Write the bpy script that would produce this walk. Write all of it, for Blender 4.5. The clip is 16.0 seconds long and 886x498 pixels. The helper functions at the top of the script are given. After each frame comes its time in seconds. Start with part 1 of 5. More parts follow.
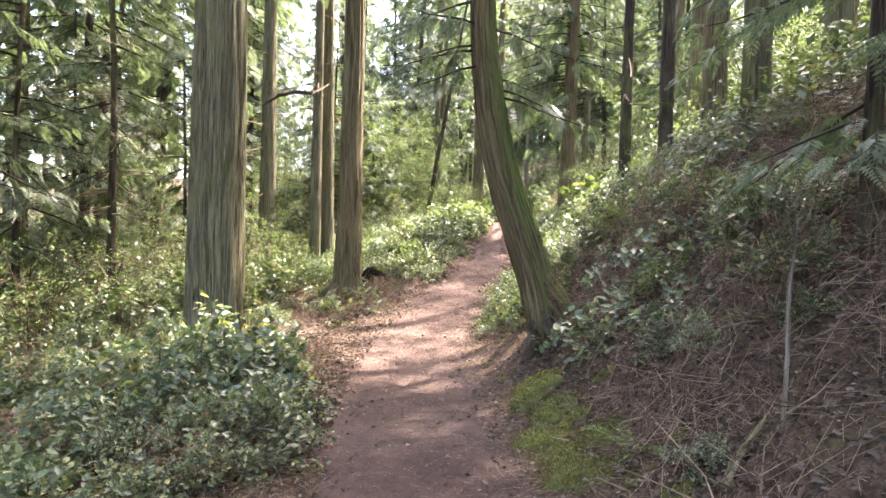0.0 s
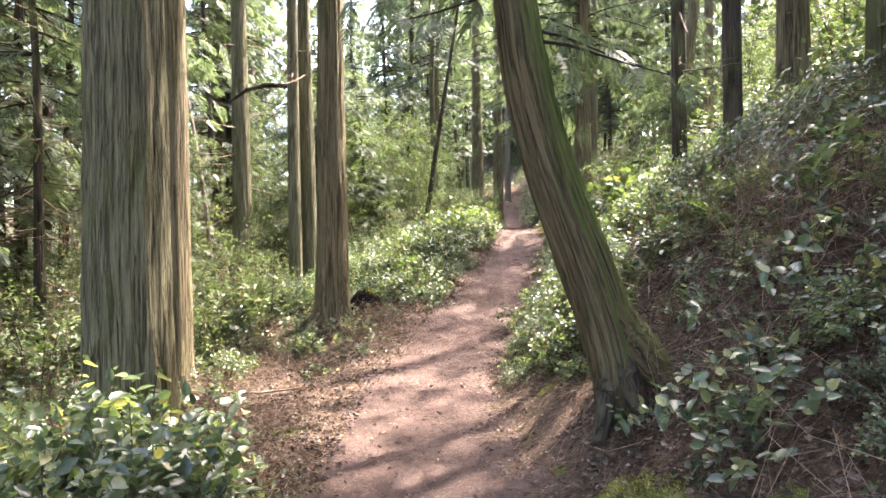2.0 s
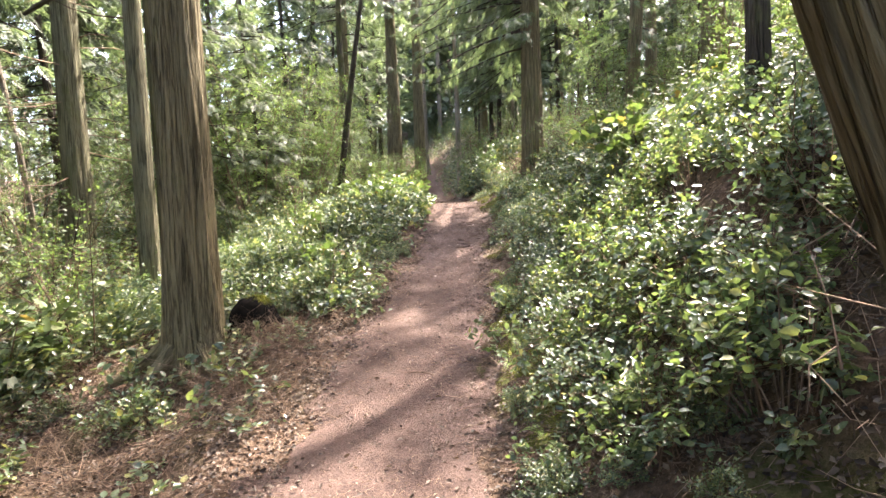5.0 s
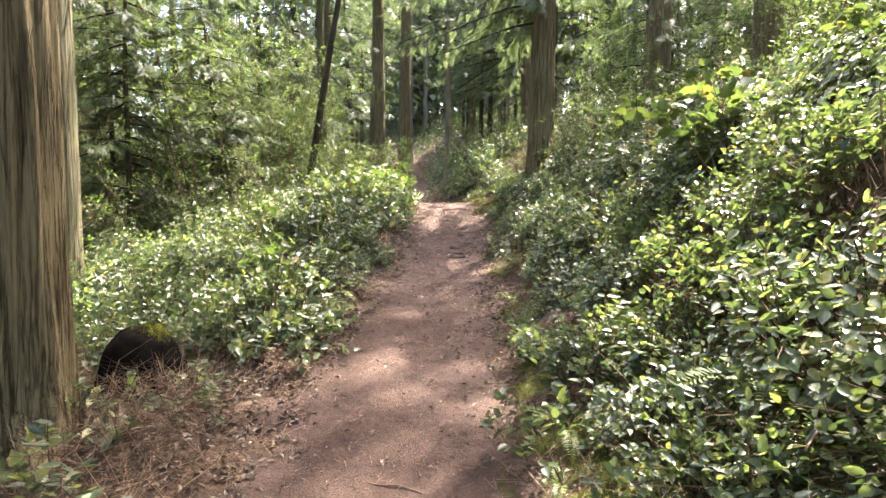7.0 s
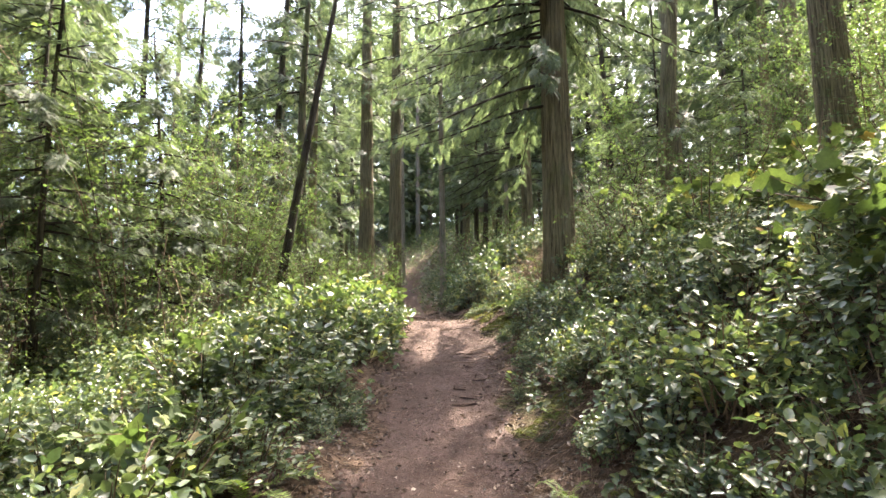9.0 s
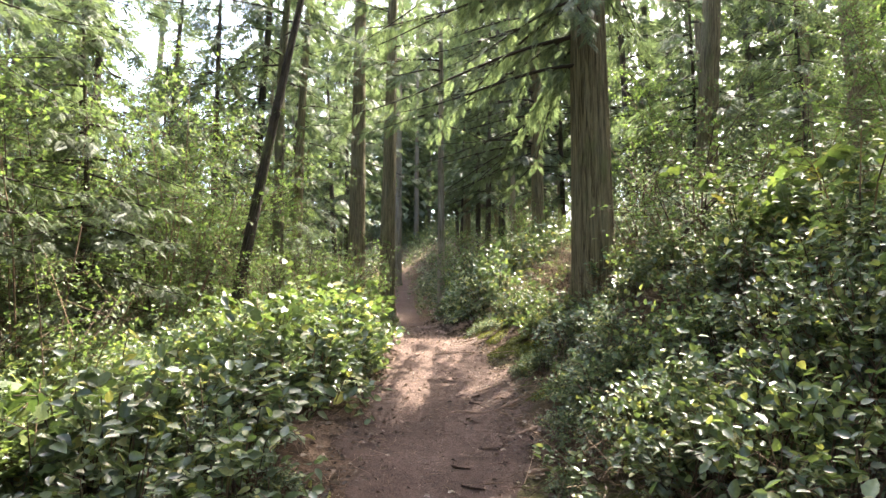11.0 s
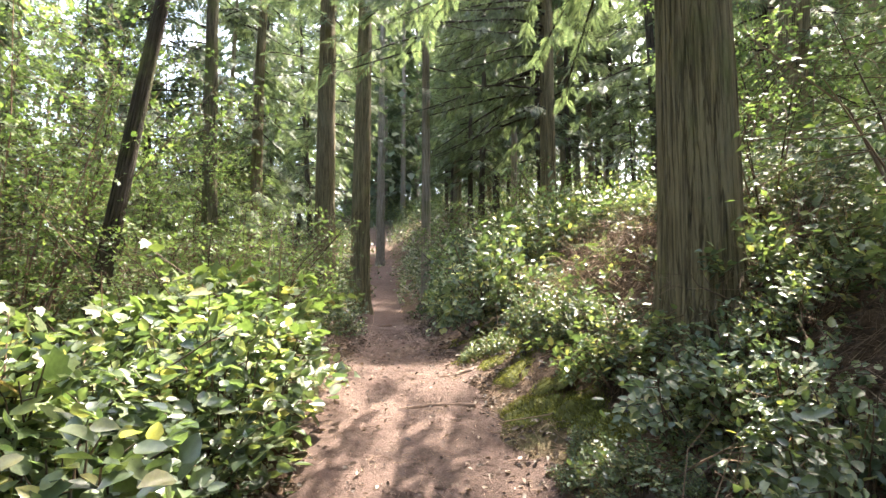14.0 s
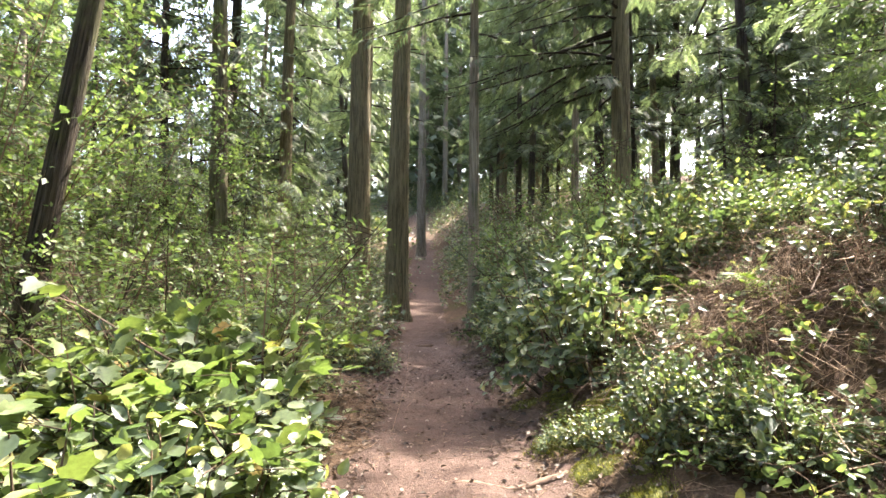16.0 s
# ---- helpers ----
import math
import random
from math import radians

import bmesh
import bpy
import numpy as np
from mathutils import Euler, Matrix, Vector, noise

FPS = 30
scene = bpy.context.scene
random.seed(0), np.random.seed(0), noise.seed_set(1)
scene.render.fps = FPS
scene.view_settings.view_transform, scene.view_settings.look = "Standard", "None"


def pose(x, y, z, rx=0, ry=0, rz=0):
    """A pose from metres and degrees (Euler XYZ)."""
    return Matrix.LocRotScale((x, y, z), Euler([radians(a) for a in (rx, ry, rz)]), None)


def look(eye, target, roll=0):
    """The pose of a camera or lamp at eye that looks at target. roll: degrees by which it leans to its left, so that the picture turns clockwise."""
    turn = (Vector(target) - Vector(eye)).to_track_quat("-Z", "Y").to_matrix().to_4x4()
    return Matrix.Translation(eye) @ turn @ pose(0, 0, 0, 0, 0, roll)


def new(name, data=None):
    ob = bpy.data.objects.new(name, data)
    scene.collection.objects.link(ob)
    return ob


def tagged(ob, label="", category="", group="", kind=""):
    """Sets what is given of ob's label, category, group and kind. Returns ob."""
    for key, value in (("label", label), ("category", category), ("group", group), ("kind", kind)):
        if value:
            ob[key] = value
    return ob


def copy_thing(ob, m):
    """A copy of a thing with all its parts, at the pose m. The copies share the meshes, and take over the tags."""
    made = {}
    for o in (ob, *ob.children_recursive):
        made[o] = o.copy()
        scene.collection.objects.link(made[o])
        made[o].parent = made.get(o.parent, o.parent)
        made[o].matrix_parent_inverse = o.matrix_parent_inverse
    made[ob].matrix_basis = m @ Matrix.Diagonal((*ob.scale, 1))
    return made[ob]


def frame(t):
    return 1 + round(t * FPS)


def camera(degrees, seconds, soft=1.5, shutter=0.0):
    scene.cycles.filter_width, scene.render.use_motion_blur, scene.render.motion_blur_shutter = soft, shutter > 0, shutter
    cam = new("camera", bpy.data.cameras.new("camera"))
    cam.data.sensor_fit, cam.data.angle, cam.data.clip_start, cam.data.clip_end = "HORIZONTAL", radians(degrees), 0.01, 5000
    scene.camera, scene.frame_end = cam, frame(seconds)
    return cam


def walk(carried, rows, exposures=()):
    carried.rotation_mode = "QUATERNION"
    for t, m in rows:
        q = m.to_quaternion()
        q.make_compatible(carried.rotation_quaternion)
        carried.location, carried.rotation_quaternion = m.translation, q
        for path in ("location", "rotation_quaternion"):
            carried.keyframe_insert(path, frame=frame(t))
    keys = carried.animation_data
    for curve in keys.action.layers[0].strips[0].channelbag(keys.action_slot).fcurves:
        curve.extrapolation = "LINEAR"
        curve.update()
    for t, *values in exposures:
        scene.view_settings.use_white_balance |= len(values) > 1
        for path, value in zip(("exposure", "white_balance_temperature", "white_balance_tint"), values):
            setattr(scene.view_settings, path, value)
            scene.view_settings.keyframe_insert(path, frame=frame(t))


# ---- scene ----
cam = camera(76.2, 16.0, soft=1.5)
METRES, EYE, TILT, LEAN, TURN = 16.2, 1.55, 0.0, 0.0, 11.1
ROWS = [
    (0.0, 0.0, 0.0, 0.0, 0.05, -1.72, -1.64),
    (0.5, -0.0028, 0.0311, 0.0012, -0.88, -3.3, 0.56),
    (1.0, -0.0044, 0.0609, 0.003, 0.11, -3.18, 1.15),
    (1.5, -0.0074, 0.0929, 0.0042, 0.45, -2.31, 2.17),
    (2.0, -0.0087, 0.1263, 0.0033, -0.29, -0.86, 0.7),
    (2.5, -0.011, 0.1584, 0.0013, -0.34, -0.92, 2.25),
    (3.0, -0.0119, 0.1907, 0.0004, -2.61, -1.13, 2.34),
    (3.5, -0.0178, 0.2214, 0.0017, -4.74, -4.17, -1.1),
    (4.0, -0.0196, 0.2537, 0.0033, -6.68, -3.82, 0.78),
    (6.5, -0.013, 0.4117, -0.0006, -11.7, -3.25, 0.98),
    (7.0, -0.0084, 0.4434, 0.0009, -11.36, -3.12, -0.56),
    (7.5, -0.0029, 0.4772, 0.0022, -10.89, -2.66, 1.67),
    (8.0, 0.0038, 0.5105, 0.0033, -11.23, -2.58, 1.08),
    (8.5, 0.0073, 0.544, 0.007, -10.54, 3.69, 0.23),
    (9.0, 0.0148, 0.5751, 0.012, -11.92, 8.05, 0.69),
    (9.5, 0.0191, 0.6049, 0.0185, -12.8, 8.23, 0.74),
    (12.0, 0.0579, 0.7549, 0.0385, -11.65, 6.2, -0.46),
    (12.5, 0.0654, 0.785, 0.0431, -11.12, 5.13, 0.68),
    (13.0, 0.0734, 0.814, 0.0478, -11.48, 5.95, -0.22),
    (13.5, 0.0786, 0.8426, 0.0524, -10.93, 6.37, -1.51),
    (14.0, 0.0854, 0.8733, 0.0555, -13.14, 5.4, 0.02),
    (14.5, 0.0886, 0.9008, 0.0621, -12.35, 6.12, 0.13),
    (15.0, 0.0924, 0.9266, 0.0702, -11.46, 4.28, 0.9),
    (15.5, 0.0971, 0.9529, 0.0772, -10.38, 4.11, 0.77),
    (16.0, 0.0998, 0.9787, 0.0827, -9.0, 3.8, -0.58),
]
walk(cam, [(t, pose(0, 0, EYE, TILT, LEAN, TURN) @ pose(METRES * x, METRES * y, METRES * z, 90 + pitch, roll, yaw)) for t, x, y, z, yaw, pitch, roll in ROWS],
     exposures=[(0.0, 4.05, 6750, 18), (3.5, 3.75, 6600, 17), (7.0, 3.7, 6900, 14), (9.5, 3.5, 6850, 12), (12.5, 3.65, 6900, 9), (16.0, 3.75, 6850, 12)])

# ---- daylight ----
SUN_ELEV, SUN_AZIM = 57.0, 38.0   # azimuth from +y towards +x
world = bpy.data.worlds.new("sky")
scene.world = world
world.use_nodes = True
wn = world.node_tree.nodes
sky = wn.new("ShaderNodeTexSky")
sky.sky_type = "NISHITA"
sky.sun_disc = False
sky.sun_elevation, sky.sun_rotation = radians(SUN_ELEV), radians(SUN_AZIM)
sky.air_density, sky.dust_density = 1.0, 4.0
wn["Background"].inputs["Strength"].default_value = 0.15
world.node_tree.links.new(sky.outputs[0], wn["Background"].inputs["Color"])
sun_data = bpy.data.lights.new("sun", "SUN")
sun_data.energy, sun_data.angle, sun_data.color = 2.8, radians(0.55), (1.0, 0.95, 0.86)
sun = new("sun", sun_data)
ce = math.cos(radians(SUN_ELEV))
to_sun = Vector((ce * math.sin(radians(SUN_AZIM)), ce * math.cos(radians(SUN_AZIM)), math.sin(radians(SUN_ELEV))))
sun.matrix_world = look(to_sun * 60, (0, 0, 0))


# ---- materials ----
def material(name):
    m = bpy.data.materials.new(name)
    m.use_nodes = True
    nt = m.node_tree
    return m, nt, nt.nodes["Principled BSDF"]


def node(nt, kind, **sets):
    n = nt.nodes.new(kind)
    for key, value in sets.items():
        n.inputs[key].default_value = value
    return n


def ramp(nt, fac, stops):
    r = nt.nodes.new("ShaderNodeValToRGB")
    els = r.color_ramp.elements
    while len(els) < len(stops):
        els.new(0.5)
    for e, (p, c) in zip(els, stops):
        e.position, e.color = p, (*c, 1)
    nt.links.new(fac, r.inputs[0])
    return r.outputs[0]


def mix(nt, fac, a, b, mode="MIX"):
    m = nt.nodes.new("ShaderNodeMix")
    m.data_type, m.blend_type = "RGBA", mode
    for sock, v in ((m.inputs[0], fac), (m.inputs[6], a), (m.inputs[7], b)):
        if isinstance(v, (int, float)):
            sock.default_value = v
        elif isinstance(v, tuple):
            sock.default_value = (*v, 1)
        else:
            nt.links.new(v, sock)
    return m.outputs[2]


def coords(nt, scale=(1, 1, 1), kind="Object"):
    tc = nt.nodes.new("ShaderNodeTexCoord")
    mp = nt.nodes.new("ShaderNodeMapping")
    mp.inputs["Scale"].default_value = scale
    nt.links.new(tc.outputs[kind], mp.inputs[0])
    return mp.outputs[0]


def noise_tex(nt, vec, scale, detail=4.0, rough=0.6):
    n = node(nt, "ShaderNodeTexNoise", Scale=scale, Detail=detail, Roughness=rough)
    nt.links.new(vec, n.inputs["Vector"])
    return n.outputs["Fac"]


def bump(nt, bs, height, strength, distance):
    b = node(nt, "ShaderNodeBump", Strength=strength, Distance=distance)
    nt.links.new(height, b.inputs["Height"])
    nt.links.new(b.outputs[0], bs.inputs["Normal"])


def leaf_material(name, stops, glow, rough=0.4, through_amount=0.4, spec=0.5):
    """Thin leaf: a glossy face, light shining through, every leaf its own tint."""
    m, nt, bs = material(name)
    geo = nt.nodes.new("ShaderNodeNewGeometry")
    col = ramp(nt, geo.outputs["Random Per Island"], stops)
    oi = nt.nodes.new("ShaderNodeObjectInfo")
    shade = node(nt, "ShaderNodeMapRange")
    shade.inputs[3].default_value, shade.inputs[4].default_value = 0.8, 1.2
    nt.links.new(oi.outputs["Random"], shade.inputs[0])
    hsv = nt.nodes.new("ShaderNodeHueSaturation")
    nt.links.new(col, hsv.inputs["Color"])
    nt.links.new(shade.outputs[0], hsv.inputs["Value"])
    spots = ramp(nt, noise_tex(nt, coords(nt), 60, 2), [(0.3, (0.75, 0.75, 0.75)), (0.7, (1.1, 1.1, 1.1))])
    col = mix(nt, 1.0, hsv.outputs[0], spots, "MULTIPLY")
    nt.links.new(col, bs.inputs["Base Color"])
    bs.inputs["Roughness"].default_value = rough
    bs.inputs["Specular IOR Level"].default_value = spec
    tr = nt.nodes.new("ShaderNodeBsdfTranslucent")
    nt.links.new(mix(nt, 1.0, col, glow, "MULTIPLY"), tr.inputs["Color"])
    ms = nt.nodes.new("ShaderNodeMixShader")
    ms.inputs[0].default_value = through_amount
    nt.links.new(bs.outputs[0], ms.inputs[1])
    nt.links.new(tr.outputs[0], ms.inputs[2])
    nt.links.new(ms.outputs[0], nt.nodes["Material Output"].inputs[0])
    return m


def grain(nt, scale):
    """Coordinates along the unbent stem, so that the grain follows its lean."""
    at = nt.nodes.new("ShaderNodeAttribute")
    at.attribute_name = "unbent"
    mp = nt.nodes.new("ShaderNodeMapping")
    mp.inputs["Scale"].default_value = scale
    nt.links.new(at.outputs["Vector"], mp.inputs[0])
    return mp.outputs[0]


def bark_material(name, dark, light, moss=0.0, scale=1.0, pale=(0.2, 0.178, 0.112), side=False):
    m, nt, bs = material(name)
    v = grain(nt, (34 * scale, 34 * scale, 1.1 * scale))
    strips = noise_tex(nt, v, 1.6, 6, 0.65)
    fine = noise_tex(nt, grain(nt, (60, 60, 6)), 1.5, 4)
    col = ramp(nt, strips, [(0.36, dark), (0.48, tuple((a + 2 * b) / 3 for a, b in zip(dark, light))), (0.62, light)])
    col = mix(nt, 0.5, col, ramp(nt, fine, [(0.3, (0.55, 0.5, 0.46)), (0.7, (1.25, 1.2, 1.15))]), "MULTIPLY")
    # narrow dark fissures between long plates of bark
    off = node(nt, "ShaderNodeMath")
    off.operation = "SUBTRACT"
    off.inputs[1].default_value = 0.5
    nt.links.new(noise_tex(nt, grain(nt, (13 * scale, 13 * scale, 0.6 * scale)), 1.5, 4, 0.6), off.inputs[0])
    gap = node(nt, "ShaderNodeMath")
    gap.operation = "ABSOLUTE"
    nt.links.new(off.outputs[0], gap.inputs[0])
    plates = ramp(nt, gap.outputs[0], [(0.0, (0.3, 0.27, 0.25)), (0.03, (1.0, 1.0, 1.0)), (0.2, (1.12, 1.1, 1.08))])
    col = mix(nt, 0.6, col, plates, "MULTIPLY")
    patch = ramp(nt, noise_tex(nt, grain(nt, (3, 3, 0.8)), 1.3, 4), [(0.5, (0, 0, 0)), (0.72, (0.4, 0.4, 0.4))])
    col = mix(nt, patch, col, pale)
    if moss:
        mo = ramp(nt, noise_tex(nt, grain(nt, (2.2, 2.2, 1.0)), 1.7, 5), [(0.62 - moss * 0.35, (0, 0, 0)), (0.82 - moss * 0.3, (0.85, 0.85, 0.85))])
        if side:
            geo = nt.nodes.new("ShaderNodeNewGeometry")
            dot = nt.nodes.new("ShaderNodeVectorMath")
            dot.operation = "DOT_PRODUCT"
            dot.inputs[1].default_value = (0.8, -0.25, 0.55)
            nt.links.new(geo.outputs["Normal"], dot.inputs[0])
            mo = mix(nt, 1.0, mo, ramp(nt, dot.outputs["Value"], [(0.4, (0, 0, 0)), (0.82, (1.0, 1.0, 1.0))]), "MULTIPLY")
        col = mix(nt, mo, col, mix(nt, fine, (0.045, 0.065, 0.014), (0.13, 0.17, 0.04)) if side else mix(nt, fine, (0.055, 0.065, 0.02), (0.16, 0.17, 0.06)))
    nt.links.new(col, bs.inputs["Base Color"])
    bs.inputs["Roughness"].default_value = 0.9
    bs.inputs["Specular IOR Level"].default_value = 0.2
    h = mix(nt, 0.5, mix(nt, 0.35, strips, fine), plates)
    bump(nt, bs, h, 1.0, 0.05)
    return m


def plain_material(name, a, b, scale=20, rough=0.85, island=False, spec=0.25):
    m, nt, bs = material(name)
    if island:
        fac = nt.nodes.new("ShaderNodeNewGeometry").outputs["Random Per Island"]
    else:
        fac = noise_tex(nt, coords(nt), scale, 5)
    col = ramp(nt, fac, [(0.25, a), (0.75, b)])
    nt.links.new(col, bs.inputs["Base Color"])
    bs.inputs["Roughness"].default_value = rough
    bs.inputs["Specular IOR Level"].default_value = spec
    bump(nt, bs, noise_tex(nt, coords(nt), scale * 4, 4), 0.5, 0.01)
    return m


def trail_material():
    m, nt, bs = material("packed_red_dirt")
    v = coords(nt)
    big = noise_tex(nt, v, 0.9, 5)
    mid = noise_tex(nt, v, 9, 6, 0.7)
    fine = noise_tex(nt, v, 75, 6, 0.8)
    col = ramp(nt, big, [(0.3, (0.072, 0.047, 0.039)), (0.7, (0.13, 0.089, 0.075))])
    col = mix(nt, 0.6, col, ramp(nt, mid, [(0.3, (0.5, 0.48, 0.46)), (0.7, (1.4, 1.38, 1.35))]), "MULTIPLY")
    col = mix(nt, 0.8, col, ramp(nt, fine, [(0.3, (0.42, 0.4, 0.38)), (0.5, (1, 1, 1)), (0.72, (1.8, 1.7, 1.6))]), "MULTIPLY")
    nt.links.new(col, bs.inputs["Base Color"])
    bs.inputs["Roughness"].default_value = 0.95
    bs.inputs["Specular IOR Level"].default_value = 0.15
    bump(nt, bs, mix(nt, 0.5, mid, fine), 1.0, 0.035)
    return m


def litter_material():
    m, nt, bs = material("forest_litter")
    v = coords(nt)
    big = noise_tex(nt, v, 0.7, 5)
    mid = noise_tex(nt, v, 14, 6, 0.75)
    fine = noise_tex(nt, v, 90, 4, 0.75)
    col = ramp(nt, mid, [(0.3, (0.034, 0.023, 0.016)), (0.52, (0.1, 0.066, 0.046)), (0.72, (0.21, 0.15, 0.108))])
    col = mix(nt, 0.8, col, ramp(nt, fine, [(0.3, (0.45, 0.42, 0.4)), (0.7, (1.5, 1.45, 1.4))]), "MULTIPLY")
    green = ramp(nt, big, [(0.56, (0, 0, 0)), (0.68, (0.5, 0.5, 0.5))])
    col = mix(nt, green, col, mix(nt, fine, (0.03, 0.045, 0.01), (0.11, 0.14, 0.03)))
    nt.links.new(col, bs.inputs["Base Color"])
    bs.inputs["Roughness"].default_value = 0.95
    bs.inputs["Specular IOR Level"].default_value = 0.15
    bump(nt, bs, mix(nt, 0.5, mid, fine), 0.9, 0.04)
    return m


M_TRAIL, M_LITTER = trail_material(), litter_material()
M_BARK_GREY = bark_material("grey_cedar_bark", (0.05, 0.046, 0.028), (0.195, 0.184, 0.114), 0.25)
M_BARK_RED = bark_material("reddish_cedar_bark", (0.056, 0.045, 0.026), (0.21, 0.176, 0.102), 0.15)
M_BARK_MOSS = bark_material("mossy_bark", (0.034, 0.029, 0.018), (0.14, 0.12, 0.078), 0.6)
M_BARK_LEAN = bark_material("bark_mossy_on_one_side", (0.04, 0.03, 0.016), (0.15, 0.117, 0.062), 0.9, side=True)
M_BARK_DARK = bark_material("dark_bark", (0.016, 0.013, 0.01), (0.075, 0.06, 0.046), 0.3)
M_BARK_PALE = bark_material("pale_bark", (0.09, 0.076, 0.06), (0.3, 0.26, 0.21), 0.2)
M_SALAL = leaf_material("salal_leaf", [(0.0, (0.045, 0.068, 0.04)), (0.45, (0.085, 0.115, 0.062)), (0.85, (0.14, 0.17, 0.08)), (0.97, (0.28, 0.26, 0.12))], (1.75, 1.9, 0.9), 0.33, 0.35, 0.72)
M_MAPLE = leaf_material("light_green_leaf", [(0.0, (0.068, 0.098, 0.042)), (0.6, (0.11, 0.148, 0.06)), (1.0, (0.175, 0.21, 0.085))], (1.55, 1.75, 0.9), 0.5, 0.42, 0.4)
M_THIMBLE = leaf_material("thimbleberry_leaf", [(0.0, (0.07, 0.1, 0.04)), (0.6, (0.115, 0.15, 0.055)), (0.92, (0.18, 0.205, 0.075)), (1.0, (0.34, 0.22, 0.08))], (1.45, 1.65, 0.85), 0.42, 0.34, 0.55)
M_CEDAR = leaf_material("cedar_spray", [(0.0, (0.055, 0.07, 0.043)), (0.6, (0.088, 0.112, 0.062)), (1.0, (0.13, 0.15, 0.082))], (1.6, 1.75, 1.2), 0.5, 0.42, 0.4)
M_FERN = leaf_material("fern_frond", [(0.0, (0.07, 0.11, 0.03)), (1.0, (0.17, 0.23, 0.06))], (2.0, 2.1, 0.9), 0.5, 0.4, 0.35)
M_MOSS = leaf_material("moss", [(0.0, (0.045, 0.05, 0.018)), (0.6, (0.12, 0.124, 0.037)), (1.0, (0.29, 0.28, 0.09))], (1.8, 1.8, 0.8), 0.8, 0.25, 0.1)
M_DEADLEAF = leaf_material("dead_leaf", [(0.0, (0.03, 0.021, 0.017)), (0.5, (0.088, 0.06, 0.043)), (0.85, (0.165, 0.119, 0.088)), (1.0, (0.27, 0.22, 0.18))], (1.4, 1.25, 1.0), 0.6, 0.15, 0.3)
M_TWIG = plain_material("dry_twig", (0.07, 0.043, 0.028), (0.27, 0.187, 0.128), island=True)
M_STEM = plain_material("shrub_stem", (0.05, 0.034, 0.022), (0.15, 0.1, 0.065), island=True)
M_ROOT = plain_material("worn_root", (0.06, 0.036, 0.026), (0.2, 0.13, 0.095), 18)
M_STONE = plain_material("dusty_stone", (0.09, 0.06, 0.048), (0.2, 0.15, 0.125), 14)
# The darkness of the stump's hollow is put into this near-black colour.
M_HOLLOW_BLACK = plain_material("hollow_black_wood", (0.003, 0.0028, 0.0025), (0.01, 0.008, 0.007), 16, 1.0, spec=0.02)


# ---- mesh helpers ----
RNG = np.random.default_rng(7)


def mesh_np(name, v, faces, mat, smooth=False):
    """A mesh from arrays: v (n,3), faces a list of (m,k) index arrays."""
    me = bpy.data.meshes.new(name)
    v = np.asarray(v, dtype=np.float32)
    faces = [np.asarray(f, dtype=np.int32) for f in faces if len(f)]
    me.vertices.add(len(v))
    me.vertices.foreach_set("co", v.ravel())
    idx = np.concatenate([f.ravel() for f in faces])
    sizes = np.concatenate([np.full(len(f), f.shape[1], dtype=np.int32) for f in faces])
    me.loops.add(len(idx))
    me.loops.foreach_set("vertex_index", idx)
    me.polygons.add(len(sizes))
    starts = np.concatenate(([0], np.cumsum(sizes)[:-1])).astype(np.int32)
    me.polygons.foreach_set("loop_start", starts)
    me.polygons.foreach_set("loop_total", sizes)
    if smooth:
        me.polygons.foreach_set("use_smooth", np.ones(len(sizes), dtype=bool))
    me.update(calc_edges=True)
    me.materials.append(mat)
    return me


def unbent(me, ring, along, seed):
    """Store each point's place on the straightened stem."""
    at = me.attributes.new("unbent", "FLOAT_VECTOR", "POINT")
    v = np.concatenate([ring, along[..., None]], -1) + np.array([0.37, 0.71, 1.9]) * (seed % 97)
    at.data.foreach_set("vector", v.astype(np.float32).ravel())
    return me


def unit(a):
    return a / np.maximum(np.linalg.norm(a, axis=-1, keepdims=True), 1e-9)


def scatter(base_v, base_f, p, x, z, s):
    """Copies of a small shape: place p, long axis x, upper side z, size s, all per copy."""
    x = unit(x)
    y = unit(np.cross(z, x))
    z = np.cross(x, y)
    n, k = len(p), len(base_v)
    s = np.asarray(s).reshape(n, 1, 1) if np.ndim(s) == 1 else np.full((n, 1, 1), s)
    b = base_v[None] * s
    v = p[:, None] + b[..., 0:1] * x[:, None] + b[..., 1:2] * y[:, None] + b[..., 2:3] * z[:, None]
    f = base_f[None] + (np.arange(n) * k)[:, None, None]
    return v.reshape(-1, 3), f.reshape(-1, base_f.shape[1])


def sticks(p0, p1, r0, r1, sides=3, bend=0.0, segs=1):
    """Thin tapered sticks from p0 to p1 (arrays), with an optional bend."""
    n = len(p0)
    d = unit(p1 - p0)
    a = unit(np.cross(d, np.where(np.abs(d[:, 2:3]) < 0.9, [[0, 0, 1.0]], [[1.0, 0, 0]])))
    b = np.cross(d, a)
    length = np.linalg.norm(p1 - p0, axis=1)
    side = RNG.normal(0, 1, (n, 3)) * length[:, None] * bend
    rings = []
    for i in range(segs + 1):
        t = i / segs
        c = p0 + (p1 - p0) * t + side * (4 * t * (1 - t)) * 0.5
        r = (r0 * (1 - t) + r1 * t)
        for j in range(sides):
            th = 2 * math.pi * j / sides
            rings.append(c + (a * math.cos(th) + b * math.sin(th)) * np.reshape(r * np.ones(n), (n, 1)))
    v = np.stack(rings, 1)
    k = (segs + 1) * sides
    f = []
    for i in range(segs):
        for j in range(sides):
            q = (j + 1) % sides
            f.append([i * sides + j, i * sides + q, (i + 1) * sides + q, (i + 1) * sides + j])
    f = np.array(f)[None] + (np.arange(n) * k)[:, None, None]
    return v.reshape(-1, 3), f.reshape(-1, 4)


